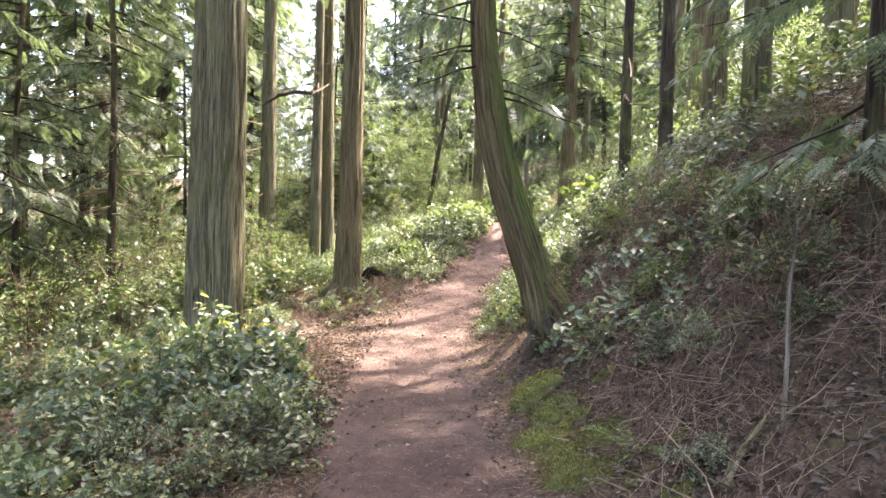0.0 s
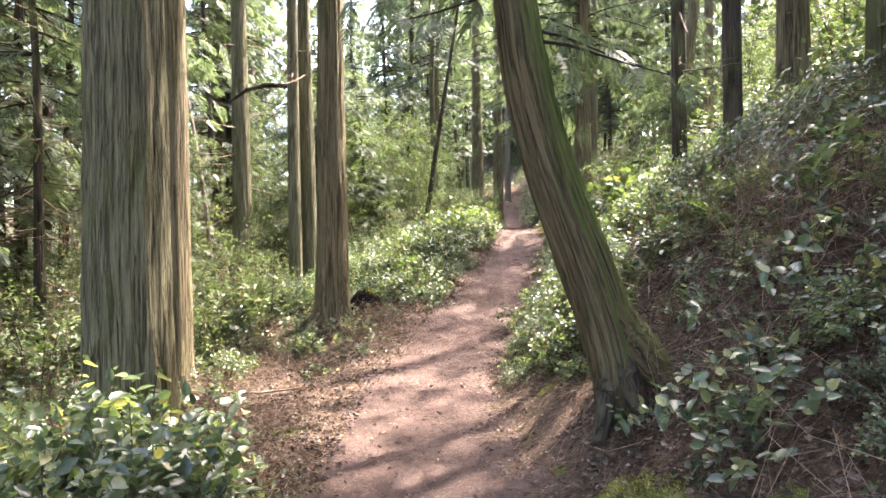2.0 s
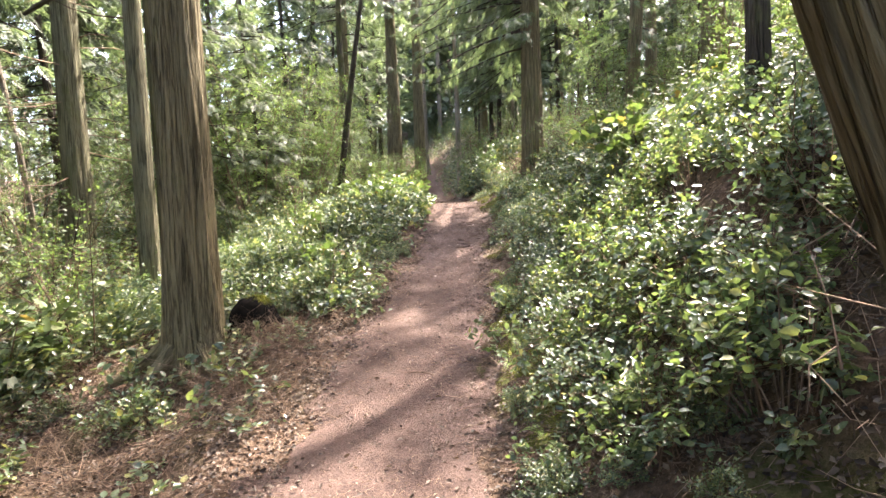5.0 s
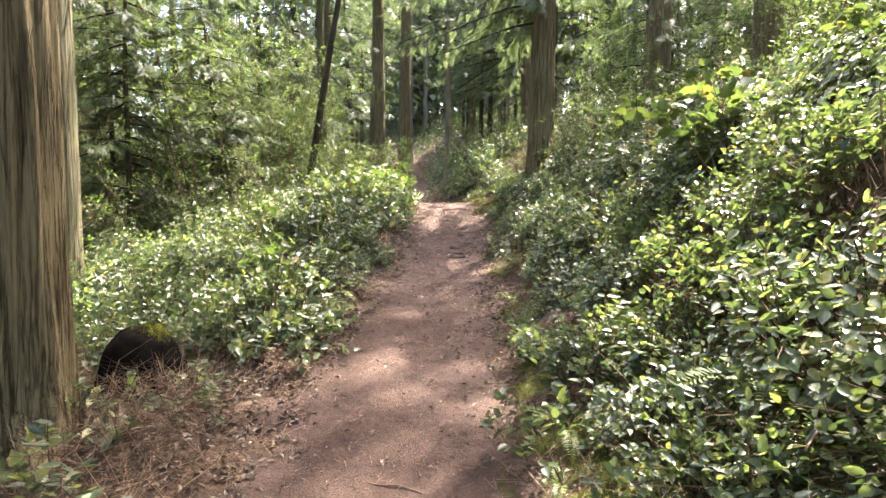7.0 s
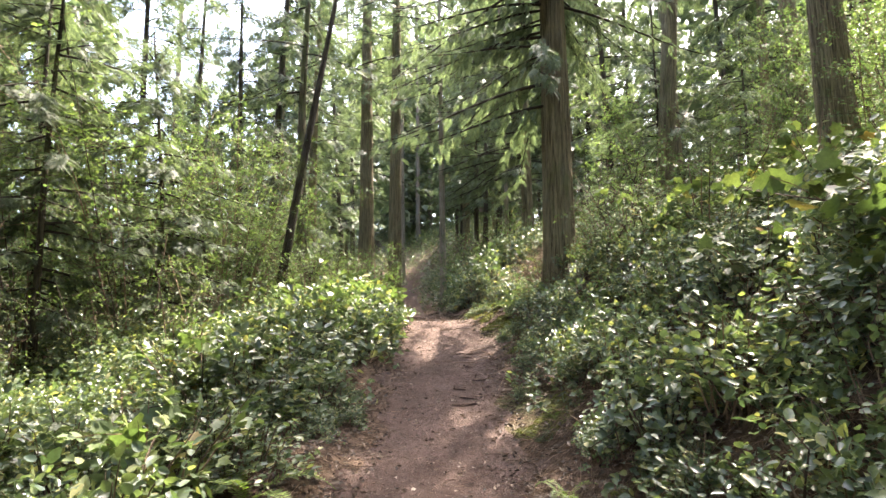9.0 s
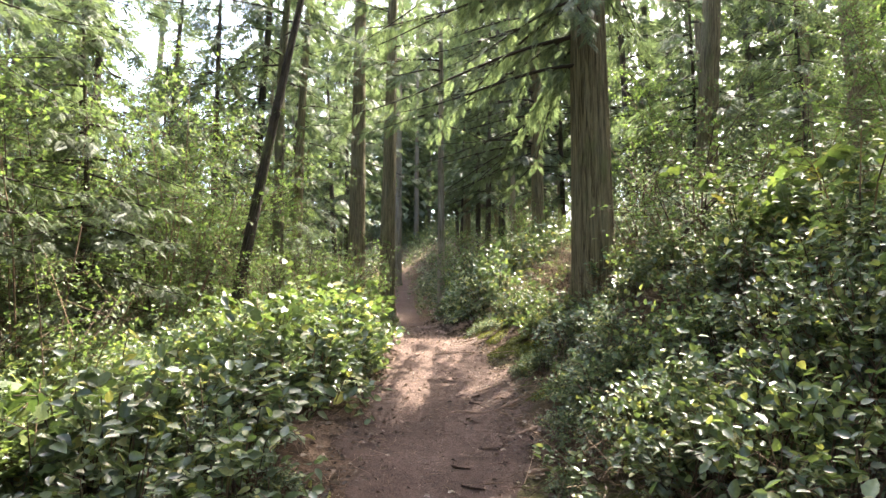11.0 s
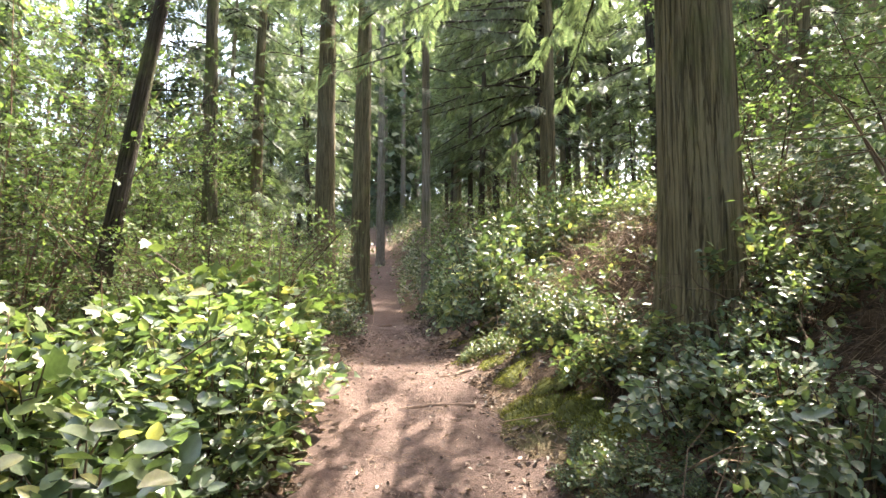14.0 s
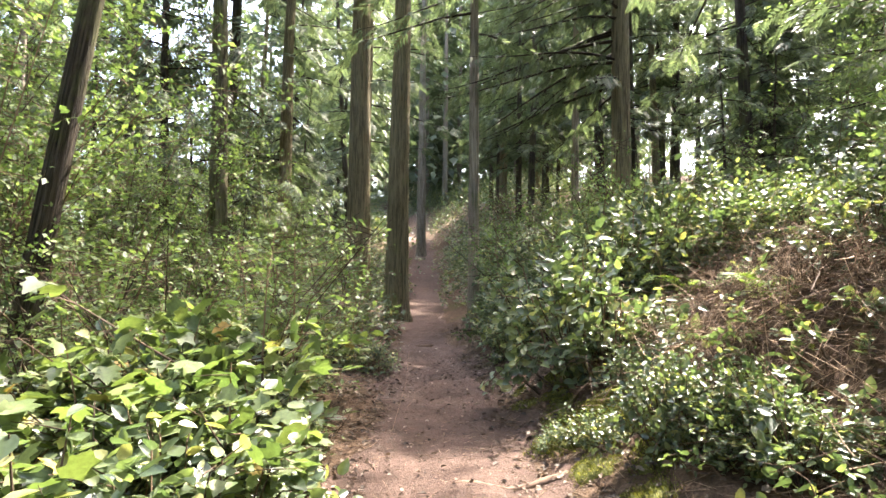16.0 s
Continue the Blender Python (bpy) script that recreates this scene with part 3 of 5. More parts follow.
# woods on both sides, copied from a few kinds
kinds = [tree("fir_tree", -14.0, 24.0, 0.4, 22, 6.5, M_BARK_GREY, 40, "tall forest fir with drooping boughs", n=56, reach=3.0, size=0.8, sprig=SPRIG_FAR, step=0.48),
         tree("fir_tree", 14.5, 17.0, 0.36, 20, 4.5, M_BARK_RED, 41, "tall forest conifer with brown trunk", n=60, reach=2.8, size=0.8, sprig=SPRIG_FAR, step=0.48),
         tree("fir_tree", -11.0, 31.0, 0.3, 17, 3.0, M_BARK_DARK, 42, "dark forest conifer with low boughs", n=64, reach=2.4, size=0.75, sprig=SPRIG_FAR, step=0.48),
         tree("fir_sapling", -7.5, 22.0, 0.09, 5.0, 0.4, M_BARK_DARK, 43, "young bushy evergreen sapling in the thicket", n=36, reach=1.3, size=0.4, step=0.24, sprig=SPRIG_FAR, segs=10, rings=12, group="evergreen saplings")]
rng = np.random.default_rng(5)


def clear_of_trail(x, y, gap):
    return x < np.interp(y, TRAIL_Y, TRAIL_L) - gap or x > np.interp(y, TRAIL_Y, TRAIL_R) + gap


def stand(src, x, y, s, lean=2.0):
    m = pose(x, y, float(height(x, y)) - 0.05, rng.normal(0, lean), rng.normal(0, lean), rng.uniform(0, 360)) @ Matrix.Scale(s, 4)
    return copy_thing(src, m)


count = 0
spots = []
while count < 70:
    # Trees below y 0 stand unseen behind the start, to close off the light.
    x, y = rng.uniform(-26, 22), rng.uniform(-12, 46)
    if not clear_of_trail(x, y, 2.2 if y > 20 else 4.5) or (-10.5 < x < 3 and 4 < y < 24) or (-7.5 < x < 1.5 and y < 36) or (1 < x < 13 and 9 < y < 36) or (-9 < x < 5 and y < 5) or (x < -8 and 28 < y < 60 and x > -22):
        continue
    if any((x - a) ** 2 + (y - b) ** 2 < 6 for a, b in spots):
        continue
    spots.append((x, y))
    stand(kinds[int(rng.integers(0, 3))], x, y, rng.uniform(0.8, 1.25))
    count += 1
# Three conifers added out of view, right of the path, to shade the bank.
for x, y in ((5.6, 8.6), (8.6, 12.5), (6.4, 3.0)):
    stand(kinds[1], x, y, 0.9)
for x, y in ((-9.2, 24.0), (-11.8, 19.8), (-8.0, 28.0), (-13.5, 15.0)):
    stand(kinds[2], x, y, 0.85)
# tall bank fir and added copies whose high crowns break the sun into patches
airy = tree("fir_tree", 3.49, 15.9, 0.42, 22, 10.5, M_BARK_RED, 44, "tall bank fir, its thin high crown added to dapple the sun", n=26, reach=2.1, size=0.7, sprig=SPRIG_FAR, step=0.4)
for x, y, s_ in ((6.6, 15.0, 1.05), (3.6, 21.6, 0.95), (5.2, 24.4, 0.95), (7.6, 22.5, 1.1), (9.5, 17.5, 1.1), (4.2, 5.4, 1.0), (3.6, 1.4, 0.95)):
    stand(airy, x, y, s_)
# Below y 11: added to shade the path. The rest: background woods.
for x, y, k, s_ in ((4.4, 10.2, 0, 1.0), (4.6, 28.0, 2, 0.9), (6.4, 30.5, 2, 1.0), (2.6, 32.5, 2, 0.9), (9.4, 27.0, 1, 1.0), (4.4, 36.5, 1, 1.0), (0.6, 37.5, 2, 0.85), (8.0, 8.5, 0, 1.0), (5.0, -1.5, 1, 1.0),
                  (2.2, -4.0, 0, 1.0), (-2.6, -3.5, 0, 1.0), (-5.5, -1.0, 1, 1.0), (-7.5, 2.2, 0, 0.9)):
    stand(kinds[k], x, y, s_)
for k in range(19):   # dark conifers closing the view ahead
    x, y = rng.uniform(-9, 12), rng.uniform(33, 54)
    if clear_of_trail(x, y, 1.7):
        stand(kinds[2], x, y, rng.uniform(0.75, 1.15))
for k in range(26):   # younger ones further left, under the open sky
    x, y = rng.uniform(-24, -7.5), rng.uniform(27, 46)
    stand(kinds[2], x, y, rng.uniform(0.4, 0.62))
for x, y in ((-13.5, 9.0), (-12.0, 13.0), (-15.0, 18.5), (-11.0, 6.0), (-16.0, 12.5), (-12.8, 22.0)):
    stand(kinds[2], x, y, 0.9)
for k in range(16):
    x, y = rng.uniform(-13, 8), rng.uniform(32, 58)
    if clear_of_trail(x, y, 1.6) and not (1 < x < 10 and y < 40):
        stand(kinds[1 + k % 2], x, y, rng.uniform(0.7, 1.1))
for k in range(28):
    x, y = rng.uniform(-18, 10), rng.uniform(15, 50)
    if clear_of_trail(x, y, 1.8) and not (-6 < x < 1.8 and y < 20):
        stand(kinds[3], x, y, rng.uniform(0.6, 1.3))


# ---- shrubs ----
def salal(seed, rx, h, twigs, leaves, leaf, mat=None, shape=(LEAF_V, LEAF_F), spread=0.5):
    r = np.random.default_rng(seed)
    az = r.uniform(0, 6.28, twigs)
    el = np.arcsin(r.uniform(0.02, 1.0, twigs))
    d = np.stack([np.cos(az) * np.cos(el), np.sin(az) * np.cos(el), np.sin(el)], 1)
    lump = 0.8 + 0.3 * np.sin(az * 3 + seed) * np.cos(el) + r.normal(0, 0.1, twigs)
    tip = d * np.array([rx, rx, h]) * lump[:, None]
    root = tip * np.array([0.35, 0.35, 0.0]) + r.normal(0, 0.06, (twigs, 3)) * [1, 1, 0]
    root[:, 2] = -0.05
    bow = tip * 0.72 + np.array([0, 0, 0.12 * h])
    stems = [sticks(root[::2], bow[::2], 0.006, 0.004, 3), sticks(bow[::2], tip[::2], 0.004, 0.002, 3)]
    k = np.tile(np.arange(leaves), twigs)
    q = np.repeat(np.arange(twigs), leaves)
    t = (k + r.uniform(0, 1, len(k))) / leaves
    start = bow * 0.75 + root * 0.25
    p = start[q] + (tip - start)[q] * t[:, None] + r.normal(0, 0.025, (len(q), 3))
    sd = unit(np.cross(d[q], [0, 0, 1.0])) * np.where(k % 2, 1, -1)[:, None]
    x = sd + d[q] * 0.6 + r.normal(0, spread, (len(q), 3))
    z = np.array([0, 0, 1.0]) + d[q] * 0.5 + r.normal(0, spread, (len(q), 3))
    lv, lf = scatter(*shape, p, x, z, leaf * r.uniform(0.6, 1.25, len(q)))
    sv, sf = join(stems)
    return mesh_np("stems", sv, sf, M_STEM), mesh_np("foliage", lv, [lf], mat or M_SALAL)


def tall_bush(seed, rx, h, stems, twigs, leaves, leaf, mat, shape=(SMALL_V, SMALL_F), twig=0.55):
    """A loose bush: arching main stems, side twigs in layers, small leaves along the twigs."""
    r = np.random.default_rng(seed)
    az = r.uniform(0, 6.28, stems)
    o = np.stack([np.cos(az), np.sin(az), np.zeros(stems)], 1)
    p0 = o * 0.08 * rx
    hs = h * r.uniform(0.6, 1.0, stems)
    p1 = p0 + o * (rx * 0.35 * r.uniform(0.2, 1, stems))[:, None] + np.stack([r.normal(0, 0.05, stems), r.normal(0, 0.05, stems), hs * 0.55], 1)
    p2 = p1 + o * (rx * 0.5 * r.uniform(0.2, 1, stems))[:, None] + np.stack([r.normal(0, 0.1, stems), r.normal(0, 0.1, stems), hs * 0.45], 1)
    p0[:, 2] = -0.06
    geo = [sticks(p0, p1, 0.011, 0.007, 4, 0.0, 1), sticks(p1, p2, 0.007, 0.003, 3, 0.0, 1)]
    q = r.integers(0, stems, twigs)
    t = r.uniform(0.3, 2.0, twigs)[:, None]
    a = np.where(t < 1, p0[q] + (p1 - p0)[q] * t, p1[q] + (p2 - p1)[q] * (t - 1))
    ta = r.uniform(0, 6.28, twigs)
    d = np.stack([np.cos(ta), np.sin(ta), r.normal(0.15, 0.25, twigs)], 1)
    b = a + d * (twig * r.uniform(0.4, 1.2, twigs))[:, None]
    geo.append(sticks(a, b, 0.004, 0.0015, 3, 0.1, 2))
    k = np.repeat(np.arange(twigs), leaves)
    u = r.uniform(0.1, 1.05, len(k))[:, None]
    p = a[k] + (b - a)[k] * u + r.normal(0, 0.035, (len(k), 3))
    x = d[k] + r.normal(0, 0.7, (len(k), 3))
    z = np.array([0, 0, 1.0]) + r.normal(0, 0.35, (len(k), 3))
    lv, lf = scatter(*shape, p, x, z, leaf * r.uniform(0.6, 1.3, len(k)))
    sv, sf = join(geo)
    return mesh_np("stemwork", sv, sf, M_STEM), mesh_np("foliage", lv, [lf], mat)


def shrub(name, meshes, x, y, s, label, group, rng, sz=1.0, tilt=None, lift=0.0):
    ob = thing(name, label, "shrub", group)
    slope = (float(height(x + 0.3, y)) - float(height(x - 0.3, y))) / 0.6
    ob.matrix_basis = pose(x, y, float(height(x, y)) - 0.03 + lift, 0, -math.degrees(math.atan(slope)) * 0.6, rng.uniform(0, 360)) @ Matrix.Diagonal((s, s, s * sz, 1)) if tilt is None else \
        pose(x, y, float(height(x, y)) - 0.03 + lift, 0, 0, tilt) @ Matrix.Diagonal((s, s, s * sz, 1))
    for n, me in zip(("stemwork", "foliage"), meshes):
        stuff(part(n, me, ob))
    return ob


SALAL = [salal(100 + i, 0.62, 0.75, 124, 11, 0.06, spread=0.6) for i in range(4)]
BROAD = [salal(110 + i, 0.62, 0.75, 84, 9, 0.086, spread=0.6) for i in range(3)]
SPARSE = [salal(115 + i, 0.6, 0.5, 16, 7, 0.1, spread=0.5) for i in range(3)]
HUCKLE = [tall_bush(120 + i, 1.0, 1.7, 8, 80, 13, 0.05, M_MAPLE) for i in range(3)]
MAPLE = [tall_bush(130 + i, 2.0, 4.2, 6, 120, 24, 0.058, M_MAPLE, twig=1.0) for i in range(3)]
SALAL_LABEL = "dense salal shrub with glossy green leathery leaves"


def fill(name, kinds_, region, n, s0, s1, label, group, gap=0.45, min_d=0.35, sz=(0.8, 1.2), inside_=lambda x, y: True):
    placed = []
    tries = 0
    while len(placed) < n and tries < n * 12:
        tries += 1
        x, y = rng.uniform(region[0], region[1]), rng.uniform(region[2], region[3])
        if not clear_of_trail(x, y, gap) or not inside_(x, y) or any((x - a) ** 2 + (y - b) ** 2 < min_d ** 2 for a, b in placed):
            continue
        placed.append((x, y))
        shrub(name, kinds_[int(rng.integers(0, len(kinds_)))], x, y, rng.uniform(s0, s1), label, group, rng, rng.uniform(*sz))


def uncut(x, y):
    """Outside the bare earth cut in the bank."""
    return not (-0.05 < x < 0.9 and 17.9 < y < 20.2)


def mass(kinds_, region, n, s0, s1, label, gap, min_d, inside_=lambda x, y: True):
    """The shrubs further from the path, grown together into one mass."""
    placed, leaves, base, tries = [], [], 0, 0
    while len(placed) < n and tries < n * 12:
        tries += 1
        x, y = rng.uniform(region[0], region[1]), rng.uniform(region[2], region[3])
        if not clear_of_trail(x, y, gap) or not inside_(x, y) or any((x - a) ** 2 + (y - b) ** 2 < min_d ** 2 for a, b in placed):
            continue
        placed.append((x, y))
        me = kinds_[int(rng.integers(0, len(kinds_)))][1]
        v = np.empty(len(me.vertices) * 3, dtype=np.float32)
        me.vertices.foreach_get("co", v)
        f = np.empty(len(me.loops), dtype=np.int32)
        me.loops.foreach_get("vertex_index", f)
        a, s_ = rng.uniform(0, 6.28), rng.uniform(s0, s1)
        v = v.reshape(-1, 3) @ np.array([[math.cos(a), math.sin(a), 0], [-math.sin(a), math.cos(a), 0], [0, 0, 1]]) * s_
        v = v + np.array([x, y, 0.0])
        v[:, 2] += height(v[:, 0], v[:, 1]) - 0.03
        leaves.append((v, f.reshape(-1, me.polygons[0].loop_total)))
    v, f = join(leaves)
    tagged(new("salal_mass", mesh_np("salal_mass", v, f, kinds_[0][1].materials[0])), label, "undergrowth", kind="stuff")


LOBED_V = np.array([(0, 0, 0), (-0.06, 0.26, 0.03), (0.22, 0.5, -0.02), (0.36, 0.3, 0.05), (0.68, 0.4, -0.02), (0.72, 0.2, 0.04), (1.0, 0, -0.1),
                    (0.72, -0.2, 0.04), (0.68, -0.4, -0.02), (0.36, -0.3, 0.05), (0.22, -0.5, -0.02), (-0.06, -0.26, 0.03)])
LOBED_F = np.array([(0, 6, 5, 4, 3, 2, 1), (0, 11, 10, 9, 8, 7, 6)])
THIMBLE = [tall_bush(150 + i, 0.7, 0.95, 8, 46, 6, 0.105, M_THIMBLE, (LOBED_V, LOBED_F), 0.3) for i in range(2)]
LOW_LABEL = "low sparse salal sprig with broad green leaves"
# left of the path
fill("salal_shrub", BROAD, (-3.4, -2.3, 4.0, 5.0), 5, 0.85, 1.0, SALAL_LABEL, "salal beside the path", 0.5, 0.4)
fill("salal_shrub", SALAL, (-3.3, -1.5, 2.0, 4.9), 16, 0.5, 0.75, SALAL_LABEL, "salal beside the path", 0.3, 0.28)
mass(SALAL, (-7.0, -3.2, 2.0, 10.0), 24, 0.6, 0.9, "mass of salal around the big cedar", 0.6, 0.6, inside_=lambda x, y: x < -4.8 or y < 4.6)
fill("salal_shrub", SALAL, (-4.3, -2.4, 11.2, 19), 30, 0.75, 1.1, SALAL_LABEL, "salal beside the path", 0.5, 0.48)
mass(SALAL, (-6.5, -4.3, 11.2, 19), 26, 0.75, 1.1, "mass of glossy salal behind the path-side shrubs", 0.5, 0.48)
fill("salal_shrub", SALAL, (-3.2, -2.1, 11.3, 22), 28, 0.35, 0.6, SALAL_LABEL, "salal beside the path", 0.16, 0.3)
fill("salal_sprig", SPARSE, (-6, -2.4, 4.5, 8.5), 22, 0.4, 0.8, LOW_LABEL, "low salal sprigs", 0.3, 0.4)
for x, y, s_ in ((-3.05, 5.1, 1.15), (-2.75, 4.7, 1.1), (-3.5, 5.0, 1.1), (-2.45, 4.3, 0.95), (-3.2, 4.4, 1.05)):
    shrub("salal_shrub", BROAD[int(s_ * 20) % 3], x, y, s_, "tall salal shrub at the foot of the big cedar", "salal beside the path", rng, 1.1)
fill("salal_shrub", SALAL, (-4.6, -2.6, 18.5, 25), 10, 1.0, 1.4, SALAL_LABEL, "salal beside the path", 0.6, 0.6)
fill("huckleberry_bush", HUCKLE, (-4.2, -2.7, 18.5, 25), 12, 0.8, 1.1, "leafy green bush crowding the path", "huckleberry bushes", 0.6, 0.6)
fill("thimbleberry_bush", THIMBLE, (-3.7, -2.5, 16.6, 19.2), 9, 0.8, 1.1, "bush with broad sunlit yellow-green leaves", "thimbleberry bushes", 0.5, 0.4)
fill("thimbleberry_bush", THIMBLE, (-4.2, -2.6, 12.2, 14.5), 6, 0.6, 0.9, "bush with broad sunlit yellow-green leaves", "thimbleberry bushes", 0.5, 0.5)
fill("thimbleberry_bush", THIMBLE, (0.6, 2.0, 11, 15), 5, 0.8, 1.1, "bush with broad sunlit yellow-green leaves", "thimbleberry bushes", 0.8, 0.6)
mass(SALAL, (-8.5, -4.9, 8.6, 12.6), 30, 0.75, 1.1, "mass of salal between the tree trunks", 0.9, 0.5)
fill("thimbleberry_bush", THIMBLE, (-7.5, -5.0, 8.8, 11.5), 8, 0.8, 1.1, "bush with broad sunlit yellow-green leaves", "thimbleberry bushes", 0.9, 0.6)
fill("huckleberry_bush", HUCKLE, (-11, -5.0, 5.5, 13), 18, 0.8, 1.2, "light green huckleberry bush with small thin leaves", "huckleberry bushes", 0.9, 0.8)
fill("salal_shrub", BROAD, (-3.6, -2.3, 14.2, 19.5), 18, 0.85, 1.15, SALAL_LABEL, "salal beside the path", 0.4, 0.45)
fill("thimbleberry_bush", THIMBLE, (-3.6, -2.6, 19.2, 21.5), 6, 0.8, 1.1, "bush with broad sunlit yellow-green leaves", "thimbleberry bushes", 0.5, 0.5)
fill("vine_maple", MAPLE, (-7.6, -4.8, 17.2, 23.0), 9, 0.8, 1.2, "spindly vine maple with bright translucent leaves", "vine maples", 1.6, 0.9)
# right bank
fill("salal_shrub", SALAL, (-1.7, 0.6, 20.3, 26), 14, 0.9, 1.4, SALAL_LABEL, "salal on the bank", 0.5, 0.5)
fill("huckleberry_bush", HUCKLE, (-1.6, 0.6, 21, 27), 8, 0.8, 1.2, "leafy green bush crowding the path", "huckleberry bushes", 0.6, 0.6)
fill("salal_shrub", SALAL, (-1.0, 1.1, 7.3, 17), 62, 0.65, 0.95, SALAL_LABEL, "salal on the bank", 0.62, 0.42)
mass(SALAL, (1.1, 2.6, 7.3, 17), 38, 0.6, 0.95, "mass of salal over the top of the bank", 0.42, 0.44)
fill("salal_shrub", SALAL, (-1.2, 0.2, 7.0, 20), 34, 0.25, 0.45, SALAL_LABEL, "salal on the bank", 0.26, 0.3)
fill("salal_shrub", SALAL, (0.5, 1.9, 2.9, 5.0), 7, 0.22, 0.38, "small salal plant among dry twigs", "salal on the bank", 0.5, 0.35)
fill("salal_shrub", SALAL, (0.6, 2.4, 3.6, 7.3), 12, 0.4, 0.65, SALAL_LABEL, "salal on the bank", 0.9, 0.5)
mass(SALAL, (1.3, 2.7, 17, 20.8), 14, 0.7, 1.0, "mass of salal above the bare earth cut", 0.45, 0.35)
fill("salal_sprig", SPARSE, (-0.2, 1.6, 17.4, 20), 16, 0.5, 0.9, LOW_LABEL, "low salal sprigs", 0.5, 0.25)
mass(SALAL, (0.9, 2.4, 16.5, 21), 12, 0.6, 0.9, "mass of salal above the bare earth cut", 0.45, 0.4, inside_=uncut)
fill("salal_shrub", SALAL, (-1.0, 1.6, 17, 23), 30, 0.55, 0.95, SALAL_LABEL, "salal on the bank", 0.4, 0.42, inside_=uncut)
fill("salal_sprig", SPARSE, (0.25, 0.55, 4.9, 5.5), 3, 0.6, 0.8, "pale sunlit salal sprig beside the leaning trunk", "low salal sprigs", 0.2, 0.2)
fill("salal_sprig", SPARSE, (0.4, 2.0, 4.6, 7.6), 22, 0.55, 0.9, LOW_LABEL, "low salal sprigs", 0.4, 0.25)
fill("salal_sprig", SPARSE, (-0.6, 2.2, 2.5, 8), 22, 0.4, 0.7, LOW_LABEL, "low salal sprigs", 0.2, 0.3, inside_=lambda x, y: y > 5.6 or x > 0.6)
fill("salal_shrub", SALAL, (-0.3, 1.3, 13.2, 15.6), 14, 0.6, 0.9, SALAL_LABEL, "salal on the bank", 0.6, 0.36)
fill("salal_shrub", SALAL, (-0.5, 0.9, 16.4, 17.9), 6, 0.45, 0.65, SALAL_LABEL, "salal on the bank", 0.35, 0.36)
for x, y, s_ in ((1.5, 14.1, 0.95), (1.2, 14.9, 1.0)):
    shrub("thimbleberry_bush", THIMBLE[int(y * 10) % 2], x, y, s_, "tall bush with broad sunlit yellow-green leaves", "thimbleberry bushes", rng, 1.1)
fill("vine_maple", MAPLE, (2.9, 6.0, 13, 25), 9, 0.7, 1.0, "spindly vine maple with bright translucent leaves", "vine maples", 2.5, 1.2)
# light green thicket
fill("huckleberry_bush", HUCKLE, (-9, -3.2, 15.5, 30), 40, 0.6, 1.05, "light green huckleberry bush with small thin leaves", "huckleberry bushes", 0.8, 0.7)
fill("huckleberry_bush", HUCKLE, (0.8, 4, 9, 30), 26, 0.6, 1.1, "light green huckleberry bush with small thin leaves", "huckleberry bushes", 0.9, 0.7)
fill("huckleberry_bush", HUCKLE, (-12, -4.6, 4, 14), 16, 0.6, 1.0, "light green huckleberry bush with small thin leaves", "huckleberry bushes", 0.9, 0.7)
fill("vine_maple", MAPLE, (-12, -5.2, 20, 32), 12, 0.8, 1.3, "spindly vine maple with bright translucent leaves", "vine maples", 1.6, 1.0)
fill("vine_maple", MAPLE, (-18, -5.2, 19, 40), 46, 0.7, 1.2, "spindly vine maple with bright translucent leaves", "vine maples", 1.6, 1.2)
fill("vine_maple", MAPLE, (5.5, 11, 12, 36), 16, 0.7, 1.2, "spindly vine maple with bright translucent leaves", "vine maples", 1.6, 1.2)
fill("vine_maple", MAPLE, (-16, -9, 4, 17), 12, 0.7, 1.1, "spindly vine maple with bright translucent leaves", "vine maples", 1.6, 1.2)


def thicket(regions, seed):
    """All the far salal as one joined mass of hummocks."""
    r = np.random.default_rng(seed)
    ps, ds, ss = [], [], []
    for x0, x1, y0, y1, n, s0, s1, gap in regions:
        for k in range(n):
            x, y = r.uniform(x0, x1), r.uniform(y0, y1)
            if not clear_of_trail(x, y, gap):
                continue
            s = r.uniform(s0, s1)
            m = 280
            az, sn = r.uniform(0, 6.28, m), r.uniform(0, 1, m)
            cs = np.sqrt(1 - sn ** 2)
            d = np.stack([np.cos(az) * cs, np.sin(az) * cs, sn], 1)
            p = d * np.array([0.8, 0.8, 0.9]) * s * (r.uniform(0.45, 1.0, m) ** 0.5 * (0.85 + 0.25 * np.sin(az * 3 + k)))[:, None]
            p[:, 0] += x
            p[:, 1] += y
            p[:, 2] += height(p[:, 0], p[:, 1])
            ps.append(p), ds.append(d), ss.append(0.1 * (0.5 + 0.5 * s) * r.uniform(0.6, 1.3, m))
    p, d, q = np.concatenate(ps), np.concatenate(ds), np.concatenate(ss)
    n = len(p)
    x = unit(np.cross(d, [0, 0, 1.0])) * np.sign(r.normal(0, 1, (n, 1))) + d * 0.4 + r.normal(0, 0.4, (n, 3))
    v, f = scatter(SMALL_V, SMALL_F, p, x, np.array([0, 0, 1.0]) + d * 0.5 + r.normal(0, 0.4, (n, 3)), q)
    tagged(new("salal_thicket", mesh_np("salal_thicket", v, [f], M_SALAL)), "mass of green salal under the far trees", "undergrowth", kind="stuff")


